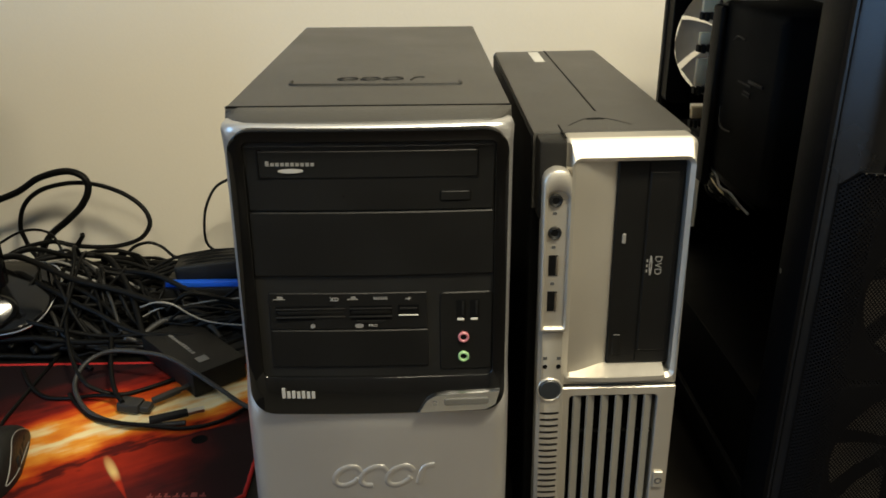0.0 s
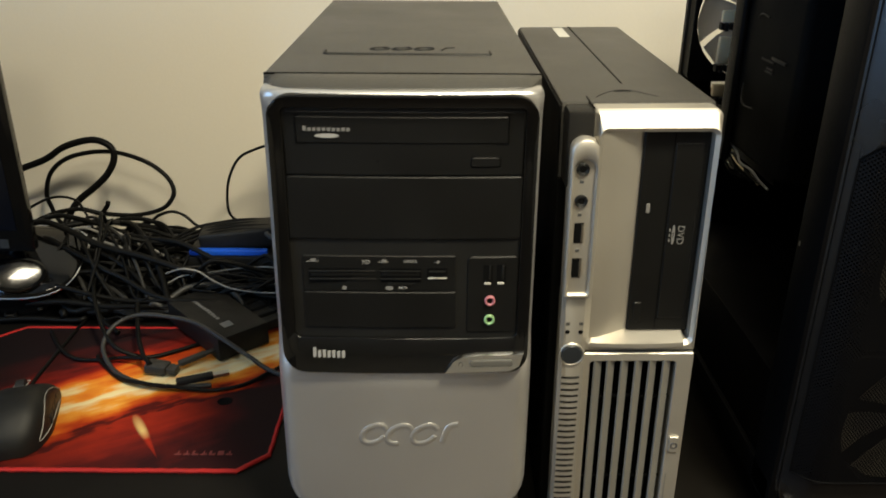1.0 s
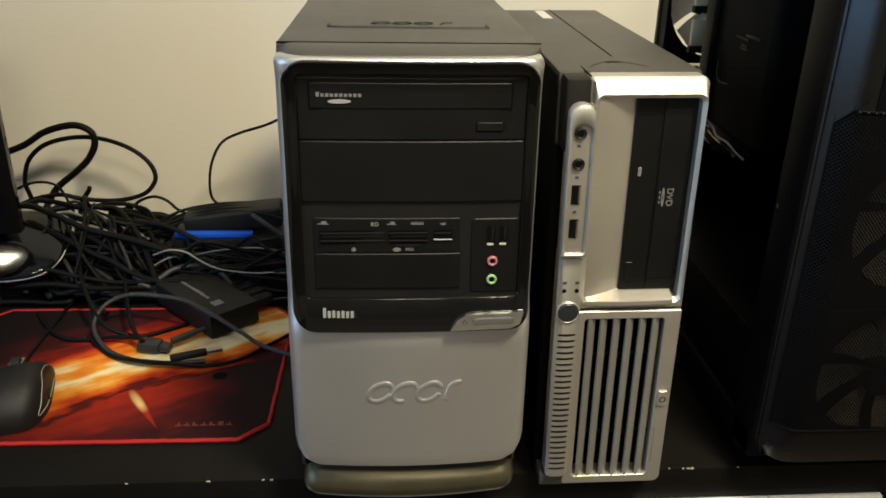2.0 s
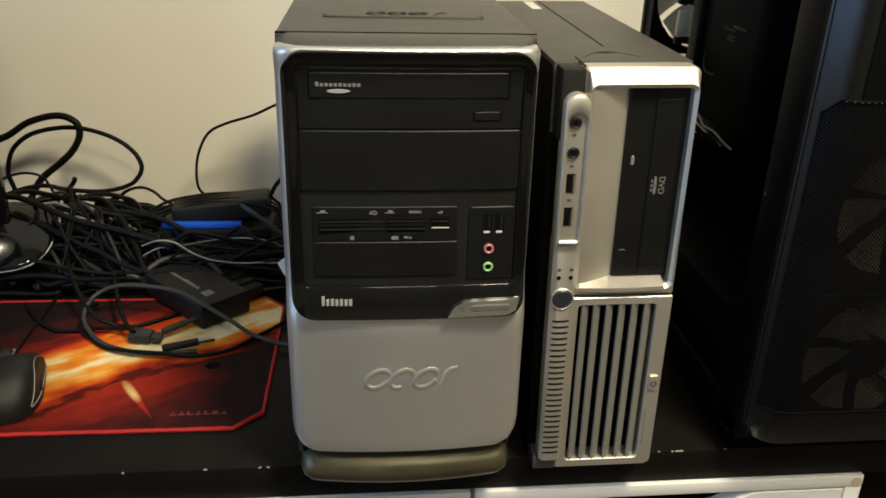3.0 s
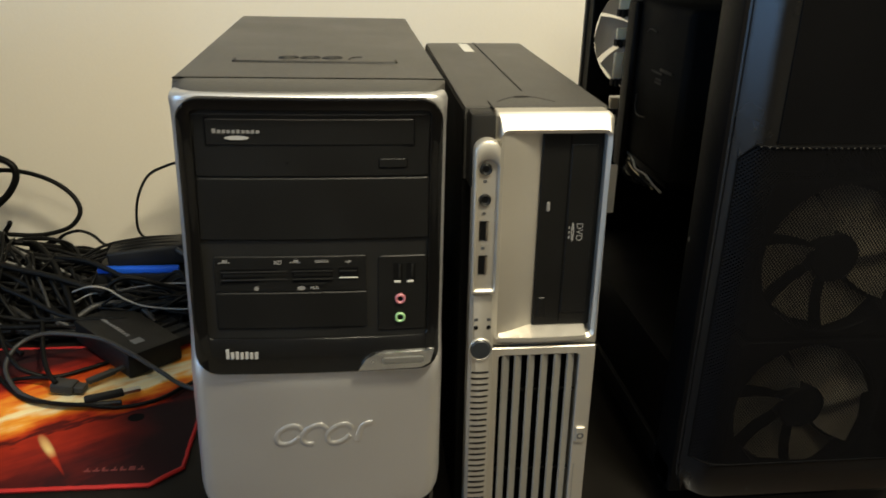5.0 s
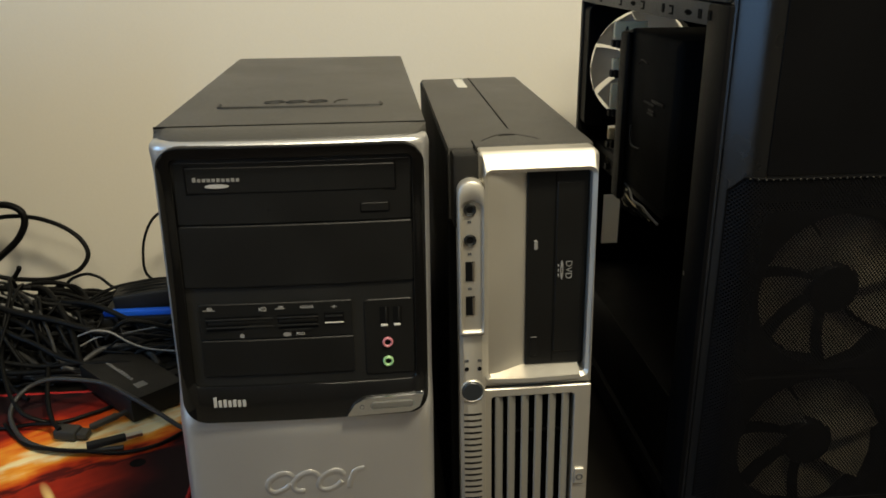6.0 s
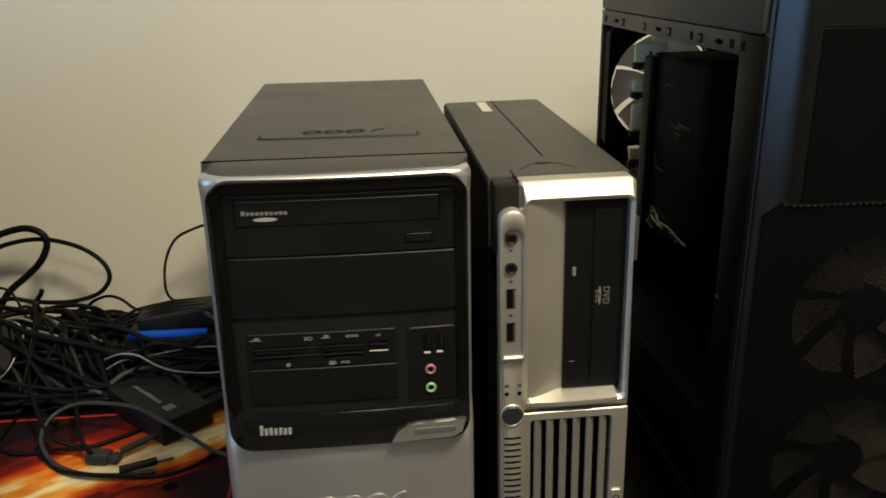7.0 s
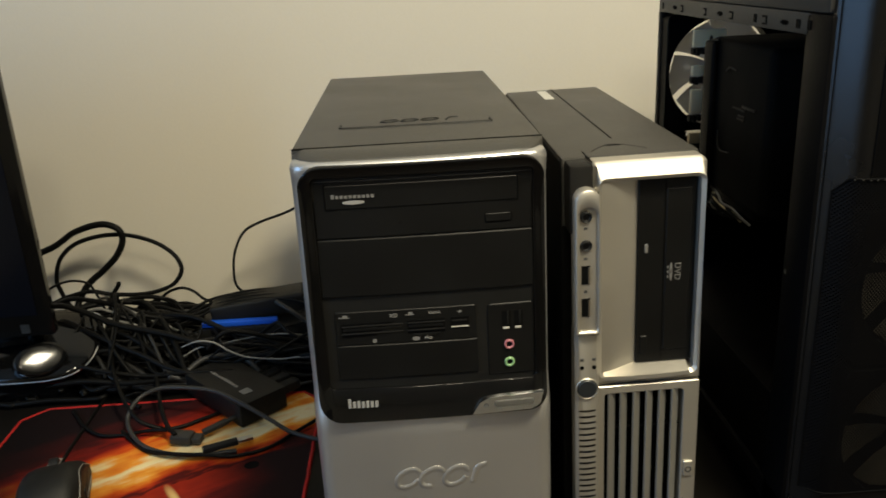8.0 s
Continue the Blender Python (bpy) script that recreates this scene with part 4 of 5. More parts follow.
        part("trim_dot", box(cx, cx + 0.0010, front_at(cx) - 0.0022, front_at(cx) - 0.0012, 1.0683, 1.0692), CASE_TOP, panel, smooth=0)
    # added matte plate darkens the upper front beside the reflecting chamfer
    part("dulling_plate", slab((0.2930, 0.4530, 1.0712, 1.1870), 0.001, 0.4869, 0.4890, 0.0003), CASE_BLACK, panel, "matte black plate added to dull the upper front")
    part("seam", box(0.285, 0.458, 0.4868, 0.4880, 0.8048, 0.8058), CASE_BLACK, panel, smooth=0)
    part("upper_seam", box(0.296, 0.4750, 0.4868, 0.4878, 1.188, 1.1890), CASE_EDGE, panel, smooth=0)
    for fz in (0.978, 0.846):
        fan("front_fan", "smoke grey fan behind the screen", 0.366, 0.500, fz, 0.060, FAN_SMOKE, CASE_BLACK, t, 0.80)
    for fx in (x0 + 0.03, x1 - 0.03):
        for fy in (0.56, 0.85):
            bm = loft([[(fx + q * math.cos(a), fy + q * math.sin(a), z) for a in (2 * math.pi * k / 16 for k in range(16))] for q, z in ((0.016, DESK), (0.018, 0.7655))], cap0=True, cap1=True)
            part("foot", bm, RUBBER, t)
    return t


open_case()


# ---------------------------------------------------------------- mouse pad, mouse, monitor
def pad_print():
    """Printed cloth: a burning band over a dark red ground."""
    m = bpy.data.materials.new("printed_cloth")
    m.use_nodes = True
    nt = m.node_tree
    p = nt.nodes["Principled BSDF"]
    p.inputs["Roughness"].default_value = 0.85
    p.inputs["Specular IOR Level"].default_value = 0.12
    co = nt.nodes.new("ShaderNodeTexCoord")
    # turned so that X runs along the band and Y across it
    mp = nt.nodes.new("ShaderNodeMapping")
    mp.vector_type = "TEXTURE"
    mp.inputs["Location"].default_value = (-0.270 + 0.3285, 0.731 - 0.709, 0)
    mp.inputs["Rotation"].default_value = (0, 0, radians(30))
    nt.links.new(co.outputs["Object"], mp.inputs[0])
    st = nt.nodes.new("ShaderNodeMapping")
    st.inputs["Scale"].default_value = (9, 42, 1)
    nt.links.new(mp.outputs[0], st.inputs[0])
    streak = nt.nodes.new("ShaderNodeTexNoise")
    streak.inputs["Scale"].default_value, streak.inputs["Detail"].default_value = 1.0, 3
    nt.links.new(st.outputs[0], streak.inputs["Vector"])
    sep = nt.nodes.new("ShaderNodeSeparateXYZ")
    nt.links.new(mp.outputs[0], sep.inputs[0])

    def op(kind, a, b=0.0, c=0.0):
        n = nt.nodes.new("ShaderNodeMath")
        n.operation = kind
        for k, v in enumerate((a, b, c)):
            if isinstance(v, (int, float)):
                n.inputs[k].default_value = v
            else:
                nt.links.new(v, n.inputs[k])
        return n.outputs[0]

    u, v = sep.outputs["X"], sep.outputs["Y"]
    patch = nt.nodes.new("ShaderNodeTexNoise")
    patch.inputs["Scale"].default_value, patch.inputs["Detail"].default_value = 26.0, 4
    nt.links.new(mp.outputs[0], patch.inputs["Vector"])
    wob = op("MULTIPLY_ADD", patch.outputs[0], 0.050, op("MULTIPLY_ADD", streak.outputs[0], 0.095, op("ADD", v, -0.0725)))
    ramp = nt.nodes.new("ShaderNodeValToRGB")
    nt.links.new(op("MULTIPLY_ADD", wob, 4.0, 0.5), ramp.inputs[0])
    # last stops darken for the print's fade and for the cables' shade
    stops = ((0.0, (0.030, 0.005, 0.006)), (0.10, (0.11, 0.009, 0.007)), (0.18, (0.24, 0.016, 0.008)), (0.25, (0.36, 0.024, 0.008)), (0.272, (0.10, 0.009, 0.007)), (0.295, (0.09, 0.009, 0.007)), (0.325, (0.44, 0.032, 0.008)),
             (0.38, (0.70, 0.13, 0.012)), (0.44, (0.95, 0.40, 0.05)), (0.50, (1.0, 0.86, 0.52)), (0.55, (1.0, 0.80, 0.42)), (0.60, (0.95, 0.36, 0.04)), (0.67, (0.72, 0.09, 0.010)), (0.75, (0.34, 0.018, 0.008)), (0.84, (0.06, 0.007, 0.007)), (1.0, (0.012, 0.005, 0.006)))
    el = ramp.color_ramp.elements
    while len(el) < len(stops):
        el.new(0.5)
    for e, (q, c) in zip(el, stops):
        e.position, e.color = q, (*c, 1)
    # the band dies away towards both ends, sooner in the west
    fade = nt.nodes.new("ShaderNodeValToRGB")
    nt.links.new(op("MULTIPLY_ADD", u, 2.5, 0.5), fade.inputs[0])
    fe = fade.color_ramp.elements
    fe[0].position, fe[0].color, fe[1].position, fe[1].color = 0.0, (0.10, 0.05, 0.05, 1), 0.32, (1, 1, 1, 1)
    mix = nt.nodes.new("ShaderNodeMix")
    mix.data_type, mix.blend_type = "RGBA", "MULTIPLY"
    mix.inputs["Factor"].default_value = 1.0
    nt.links.new(ramp.outputs[0], mix.inputs[6])
    nt.links.new(fade.outputs[0], mix.inputs[7])
    # dark sky under the band in the east
    da, db = nt.nodes.new("ShaderNodeMapRange"), nt.nodes.new("ShaderNodeMapRange")
    for n, a0, a1, src in ((da, -0.03, 0.05, u), (db, -0.036, -0.062, wob)):
        n.interpolation_type = "SMOOTHSTEP"
        n.inputs["From Min"].default_value, n.inputs["From Max"].default_value = a0, a1
        nt.links.new(src, n.inputs["Value"])
    dark = nt.nodes.new("ShaderNodeMix")
    dark.data_type = "RGBA"
    nt.links.new(op("MULTIPLY", da.outputs[0], db.outputs[0]), dark.inputs["Factor"])
    nt.links.new(mix.outputs[2], dark.inputs[6])
    dark.inputs[7].default_value = (0.018, 0.008, 0.008, 1)
    mix = dark
    # falling spark
    mq = nt.nodes.new("ShaderNodeMapping")
    mq.vector_type = "TEXTURE"
    mq.inputs["Location"].default_value = (-0.283 + 0.3285, 0.642 - 0.709, 0)
    mq.inputs["Rotation"].default_value = (0, 0, radians(-57))
    nt.links.new(co.outputs["Object"], mq.inputs[0])
    sq = nt.nodes.new("ShaderNodeSeparateXYZ")
    nt.links.new(mq.outputs[0], sq.inputs[0])
    a = op("MULTIPLY", sq.outputs["X"], 24.0)
    width = op("MULTIPLY_ADD", a, -0.0034, 0.0054)
    b = op("DIVIDE", sq.outputs["Y"], width)
    rad = op("ADD", op("MULTIPLY", b, b), op("POWER", op("ABSOLUTE", op("SUBTRACT", a, 0.35)), 2.0))
    spark = nt.nodes.new("ShaderNodeMapRange")
    spark.inputs["From Min"].default_value, spark.inputs["From Max"].default_value = 1.0, -0.25
    nt.links.new(rad, spark.inputs["Value"])
    tail = nt.nodes.new("ShaderNodeValToRGB")
    nt.links.new(a, tail.inputs[0])
    te = tail.color_ramp.elements
    te[0].position, te[0].color, te[1].position, te[1].color = 0.12, (1.0, 0.75, 0.28, 1), 0.50, (0.50, 0.03, 0.010, 1)
    mix2 = nt.nodes.new("ShaderNodeMix")
    mix2.data_type = "RGBA"
    nt.links.new(spark.outputs[0], mix2.inputs["Factor"])
    nt.links.new(mix.outputs[2], mix2.inputs[6])
    nt.links.new(tail.outputs[0], mix2.inputs[7])
    dull = nt.nodes.new("ShaderNodeVectorMath")
    dull.operation = "SCALE"
    dull.inputs["Scale"].default_value = 0.72
    nt.links.new(mix2.outputs[2], dull.inputs[0])
    nt.links.new(dull.outputs[0], p.inputs["Base Color"])
    weave = nt.nodes.new("ShaderNodeTexNoise")
    weave.inputs["Scale"].default_value = 1500
    nt.links.new(co.outputs["Object"], weave.inputs["Vector"])
    bp = nt.nodes.new("ShaderNodeBump")
    bp.inputs["Strength"].default_value, bp.inputs["Distance"].default_value = 0.3, 0.0006
    nt.links.new(weave.outputs[0], bp.inputs["Height"])
    nt.links.new(bp.outputs[0], p.inputs["Normal"])
    return m


PAD_TOP = DESK + 0.003
pad = thing("mouse_pad", "black and red mouse pad printed with fire, red stitched edge", "mouse pad", (-0.3285, 0.709, DESK))
outline = [(-0.481, 0.583), (-0.178, 0.580), (-0.1535, 0.603), (-0.1515, 0.812), (-0.174, 0.836), (-0.481, 0.838), (-0.505, 0.814), (-0.505, 0.607)]
part("cloth", loft([[(x, y, z) for x, y in outline] for z in (DESK + 0.0002, PAD_TOP)], cap0=True, cap1=True), pad_print(), pad, "cloth printed with fire", 0)
rnd = random.Random(2)
rim_line = []
for (ax, ay), (bx, by) in zip(outline, outline[1:] + outline[:1]):
    n = max(3, int(math.hypot(bx - ax, by - ay) / 0.006))
    for k in range(n):
        rim_line.append((ax + (bx - ax) * k / n + rnd.uniform(-0.0003, 0.0003), ay + (by - ay) * k / n + rnd.uniform(-0.0005, 0.0003), DESK + 0.0022))
part("stitched_edge", tube(rim_line + rim_line[:1], 0.0021, 6, 0), RED_STITCH, pad, "red stitched edge")
part("planet", loft([[(-0.2135 + 0.0080 * q * math.cos(a), 0.6865 + 0.0070 * q * math.sin(a), PAD_TOP + 0.0003) for a in (2 * math.pi * k / 24 for k in range(24))] for q in (1, 0.5)], cap1=True), HOLE, pad, smooth=0)
bm = bmesh.new()
rnd = random.Random(7)
for k in range(7):
    cx = -0.2395 + 0.0078 * k
    box(cx, cx + 0.0058, 0.6015, 0.6035, PAD_TOP, PAD_TOP + 0.0003, bm=bm)
    box(cx + rnd.choice((0, 0.0035)), cx + 0.0022 + rnd.choice((0, 0.003)), 0.6035, 0.6072, PAD_TOP, PAD_TOP + 0.0003, bm=bm)
part("maker_mark", bm, surface("dull_red_print", (0.11, 0.014, 0.012), 0.8, bump=0), pad, "dull red printed mark", 0)


def computer_mouse():
    t = thing("computer_mouse", "black gaming mouse lying on the mouse pad", "mouse", (-0.409, 0.650, PAD_TOP))
    t.location, t.rotation_euler = (-0.398, 0.636, PAD_TOP), (0, 0, radians(17))
    def hull(u, a, grow=0.0):
        h = (0.012 if u == 1 else 0.010 + 0.030 * math.sin(math.pi * min(1, 0.12 + 0.80 * u) ** 0.85)) + grow
        w = (0.0315 * (0.70 + 0.30 * math.sin(math.pi * (0.12 + 0.74 * (1 - u))) ** 0.7) + 0.006 * max(0, u - 0.6)) + grow
        if u < 0.38:
            w *= 0.42 + 0.58 * math.sqrt(max(0.0, 1 - ((0.38 - u) / 0.38) ** 2))
            h *= 0.55 + 0.45 * math.sqrt(max(0.0, 1 - ((0.38 - u) / 0.38) ** 2))
        return (-0.409 + 0.004 * u + w * math.copysign(abs(math.cos(a)) ** 0.55, math.cos(a)), 0.606 + 0.098 * u, PAD_TOP + 0.001 + h * max(0.0, math.sin(a)) ** 0.6)

    rows = [[hull(k / 16, math.pi * i / 16) for i in range(17)] for k in range(17)]
    body = part("shell", loft(rows, closed=False, cap0=True, cap1=True), MATTE_BLACK, t, "satin black shell", 60)
    part("wheel", loft([[(-0.405 + dx, 0.683 + 0.010 * math.cos(a), PAD_TOP + 0.026 + 0.010 * math.sin(a)) for a in (2 * math.pi * i / 20 for i in range(20))] for dx in (-0.004, -0.003, 0.003, 0.004)], cap0=True, cap1=True), RUBBER, t, "ribbed scroll wheel")
    part("wheel_rim", tube([(-0.411, 0.672, PAD_TOP + 0.0335), (-0.400, 0.672, PAD_TOP + 0.0335), (-0.3985, 0.694, PAD_TOP + 0.0285), (-0.4095, 0.694, PAD_TOP + 0.0285), (-0.411, 0.672, PAD_TOP + 0.0335)], 0.0006, 6, 0), CABLE_WHITE, t)
    trim = [(0.97, 16), (0.86, 32), (0.68, 42), (0.48, 42), (0.32, 32), (0.18, 16), (0.11, 6), (0.18, 4), (0.30, 4), (0.55, 4), (0.80, 4)]
    part("side_trim", tube([hull(u, radians(a), 0.0006) for u, a in trim], 0.0005, 6, 6), CABLE_WHITE, t, "thin pale trim line")
    for k in range(4):
        part("side_grip", box(-0.3790, -0.3755, 0.640 + 0.011 * k, 0.648 + 0.011 * k, PAD_TOP + 0.007, PAD_TOP + 0.018, 0.001), RUBBER, t)
    part("cable", tube([(-0.405, 0.703, PAD_TOP + 0.010), (-0.404, 0.73, PAD_TOP + 0.006), (-0.395, 0.77, PAD_TOP + 0.003), (-0.375, 0.83, PAD_TOP + 0.004), (-0.36, 0.88, DESK + 0.004)], 0.0019, 8, 6), CABLE, t)


computer_mouse()


def monitor():
    t = thing("monitor", "black flat monitor on a glossy round stand", "monitor", (-0.60, 0.86, DESK))
    x1 = -0.4585
    rows = []
    for y, d in ((0.8500, 0.004), (0.8488, 0.006), (0.8500, 0.0), (0.8580, 0.0), (0.8640, 0.003), (0.8900, 0.040)):
        rows.append([(x, y, z) for x, z in rrect(x1 - 0.56 + d, x1 - d, 0.836 + d, 1.18 - d, 0.004, 4)])
    part("housing", loft(rows[1:], cap0=True, cap1=True), GLOSS_BLACK, t, "glossy black housing", 30)
    part("screen", box(x1 - 0.545, x1 - 0.016, 0.8478, 0.8490, 0.862, 1.165), surface("dark_screen", (0.002, 0.003, 0.006), 0.12, bump=0, vary=0.05, spec=0.25), t, "dark switched-off screen", 0)
    part("sticker", box(-0.497, -0.487, 0.8480, 0.8488, 0.840, 0.851), BUTTON_GREY, t, "small square sticker", 0)
    tilt = Matrix.Translation((-0.508, 0.900, DESK + 0.060)) @ Matrix.Rotation(radians(19), 4, "X")

    def base_row(q, z):
        out = []
        for k in range(48):
            a = 2 * math.pi * k / 48
            out.append(tilt @ Vector((0.076 * q * math.copysign(abs(math.cos(a)) ** 0.62, math.cos(a)), 0.063 * q * math.copysign(abs(math.sin(a)) ** 0.62, math.sin(a)), z)))
        return out

    rows = [base_row(q, z) for q, z in ((0.90, -0.030), (0.96, -0.010), (1.0, 0.0), (0.985, 0.003), (0.94, 0.005), (0.82, 0.008), (0.65, 0.011), (0.45, 0.013), (0.22, 0.0145), (0.04, 0.015))]
    rows[0] = [Vector((p.x, p.y, DESK)) for p in rows[0]]
    part("base", loft(rows, cap0=True, cap1=True), GLOSS_BLACK, t, "glossy black domed base", 60)
    rim = base_row(1.012, 0.0)
    part("base_rim", tube(rim + rim[:1], 0.0014, 8, 1), CHROME, t, "bright chrome rim")
    # plate added under the bezel, polished and turned up to catch the lamp's glint
    n = Vector((0.46, -0.67, 0.58)).normalized()
    e1 = Vector((n.y, -n.x, 0)).normalized() * -1
    e2 = n.cross(e1)
    c = Vector((-0.482, 0.848, 0.8065))
    rows = []
    for q, back in ((1.0, 0.030), (1.0, 0.004), (0.98, 0.001), (0.94, 0), (0.75, 0), (0.5, 0), (0.25, 0), (0.05, 0)):
        rows.append([c + q * (0.030 * math.cos(a) * e1 + 0.020 * math.sin(a) * e2) - n * ((q * 0.026) ** 2 / 0.62 + back) for a in (2 * math.pi * k / 32 for k in range(32))])
    part("glint_plate", loft(rows, cap0=True, cap1=True), GLOSS_BLACK, t, "polished black plate added for a glint", 60)
    part("neck", box(-0.565, -0.495, 0.885, 0.915, DESK + 0.06, 0.95, 0.006), GLOSS_BLACK, t)


monitor()


# ---------------------------------------------------------------- cables and clutter behind the mouse pad
def cable(points, radius, material, label, group="tangled cables on the desk", steps=8, name="cable"):
    at = (points[0][0], points[0][1], min(p[2] for p in points) - radius)
    return single(name, tube(points, radius, 8, steps), material, label, "cable", at, 60, group=group)


# black splitter box with a printed name strip and plugs along its far side
BOX = Matrix.Translation((-0.2535, 0.8235, DESK + 0.006)) @ Matrix.Rotation(radians(-48), 4, "Z")
splitter = thing("splitter_box", "small black video splitter box with plugged cables", "electronic box", (-0.2535, 0.8235, DESK + 0.0035))


def in_box(bm):
    bmesh.ops.transform(bm, matrix=BOX, verts=bm.verts)
    return bm


part("housing", in_box(box(-0.062, 0.062, -0.031, 0.031, 0, 0.027, 0.0016)), CORNER_BLACK, splitter, "matte black housing")
bm = bmesh.new()
rnd = random.Random(4)
for k in range(11):
    box(-0.047 + 0.0062 * k, -0.0425 + 0.0062 * k, -0.009, -0.009 + rnd.uniform(0.003, 0.0048), 0.0270, 0.0273, bm=bm)
part("name_strip", in_box(bm), PRINT_DIM, splitter, "pale grey printed strip", 0)
part("corner_mark", in_box(box(0.030, 0.042, -0.012, 0.000, 0.0270, 0.0273)), PRINT_DIM, splitter, smooth=0)
for k in range(5):
    cx = -0.040 + 0.020 * k
    part("plug", in_box(box(cx - 0.007, cx + 0.007, 0.030, 0.062, 0.006, 0.018, 0.002)), RUBBER, splitter, "black moulded plug")

# dark boxes that carry the power brick and the blue case
single("network_box", box(-0.318, -0.175, 0.930, 1.000, DESK, 0.7930, 0.003), MATTE_BLACK, "black plastic network box under the cables", "electronic box", (-0.25, 0.965, DESK))
single("blue_case", box(-0.312, -0.214, 0.934, 0.944, 0.7930, 0.8000, 0.001), BLUE, "flat bright blue plastic case lying among cables", "case", (-0.27, 0.945, 0.7930))
brick = thing("power_brick", "black power adapter lying on a box", "power adapter", (-0.235, 0.985, 0.7930))
bm = box(-0.062, 0.062, -0.022, 0.022, 0, 0.026, 0.004, 3)
bmesh.ops.transform(bm, matrix=Matrix.Translation((-0.240, 0.970, 0.7955)) @ Matrix.Rotation(radians(4), 4, "Z") @ Matrix.Rotation(radians(-5), 4, "Y"), verts=bm.verts)
part("housing", bm, MATTE_BLACK, brick)
part("lead", tube([(-0.182, 0.975, 0.815), (-0.172, 0.978, 0.835), (-0.152, 0.982, 0.856), (-0.140, 0.978, 0.868), (-0.128, 0.99, 0.83), (-0.125, 1.0, 0.76)], 0.0028, 8, 6), CABLE, brick)

# big loops that lean on the wall
cable([(-0.629, 1.075, 0.8255), (-0.585, 1.070, 0.8565), (-0.537, 1.068, 0.8765), (-0.504, 1.065, 0.8965), (-0.465, 1.062, 0.9065), (-0.442, 1.060, 0.8985), (-0.438, 1.058, 0.8815), (-0.449, 1.055, 0.8605), (-0.468, 1.052, 0.8425), (-0.498, 1.050, 0.8175),
       (-0.509, 1.030, 0.7855), (-0.476, 0.991, 0.7650), (-0.426, 0.971, 0.7550)], 0.0046, CABLE, "thick black power cable looped against the wall")
cable([(-0.509, 1.060, 0.7605), (-0.544, 1.088, 0.7805), (-0.552, 1.090, 0.8005), (-0.552, 1.085, 0.8205), (-0.539, 1.081, 0.8525), (-0.511, 1.076, 0.8755), (-0.471, 1.072, 0.8865), (-0.433, 1.067, 0.8865), (-0.396, 1.062, 0.8755), (-0.371, 1.058, 0.8575), (-0.361, 1.053, 0.8385),
       (-0.366, 1.048, 0.8235), (-0.381, 1.044, 0.8125), (-0.414, 1.039, 0.8065), (-0.457, 1.035, 0.8105), (-0.490, 1.030, 0.8185), (-0.539, 1.020, 0.8055), (-0.586, 0.991, 0.7700)], 0.0032, CABLE, "black cable in a wide loop against the wall")
cable([(-0.109, 1.045, 0.9455), (-0.164, 1.040, 0.9305), (-0.202, 1.040, 0.9135), (-0.240, 1.040, 0.9015), (-0.264, 1.040, 0.8885), (-0.279, 1.040, 0.8625), (-0.285, 1.040, 0.8345), (-0.284, 1.040, 0.8095), (-0.271, 1.040, 0.7945), (-0.249, 1.040, 0.7655), (-0.229, 1.040, 0.7425)], 0.0019, CABLE, "thin black wire rising along the wall")
cable([(-0.439, 1.030, 0.7705), (-0.398, 1.040, 0.7935), (-0.381, 1.040, 0.8065), (-0.362, 1.040, 0.8115), (-0.346, 1.040, 0.8055), (-0.334, 1.040, 0.7935), (-0.319, 1.040, 0.7825), (-0.299, 1.030, 0.7555), (-0.279, 1.020, 0.7425)], 0.0022, CABLE, "black cable arching over the tangle")
cable([(-0.464, 1.032, 0.7855), (-0.457, 1.030, 0.8075), (-0.446, 1.030, 0.8235), (-0.443, 1.028, 0.8295)], 0.0032, CABLE, "short upright cable end")
# pale and grey leads
cable([(-0.323, 0.875, 0.7960), (-0.299, 0.860, 0.8090), (-0.280, 0.860, 0.8060), (-0.262, 0.860, 0.7930), (-0.240, 0.860, 0.7830), (-0.204, 0.862, 0.7770), (-0.180, 0.865, 0.7760), (-0.146, 0.871, 0.7700), (-0.131, 0.891, 0.7500)], 0.0011, CABLE_WHITE, "pale grey lead across the tangle")
cable([(-0.328, 0.890, 0.7760), (-0.308, 0.890, 0.7860), (-0.281, 0.890, 0.7890), (-0.254, 0.890, 0.7940), (-0.219, 0.890, 0.7980), (-0.192, 0.890, 0.7970), (-0.168, 0.900, 0.7860), (-0.136, 0.911, 0.7600)], 0.0010, CABLE_WHITE, "pale grey lead across the tangle")
cable([(-0.208, 0.910, 0.8340), (-0.191, 0.900, 0.8260), (-0.175, 0.900, 0.8120), (-0.152, 0.900, 0.7920), (-0.131, 0.891, 0.7700), (-0.126, 0.901, 0.7450)], 0.0030, CABLE_GREY, "dark grey cable beside the tower")
# flat grey cable that curls over the mouse pad with its plugs
cable([(-0.118, 0.715, 0.7460), (-0.139, 0.717, 0.747), (-0.176, 0.731, 0.752), (-0.200, 0.738, 0.766), (-0.231, 0.752, 0.780), (-0.265, 0.777, 0.784), (-0.299, 0.790, 0.784), (-0.331, 0.797, 0.782), (-0.352, 0.792, 0.776), (-0.361, 0.778, 0.769), (-0.362, 0.763, 0.760), (-0.351, 0.745, 0.752), (-0.333, 0.728, 0.748), (-0.303, 0.713, 0.747), (-0.267, 0.707, 0.747), (-0.233, 0.710, 0.747)], 0.0025, CABLE_GREY, "grey cable curling over the mouse pad")
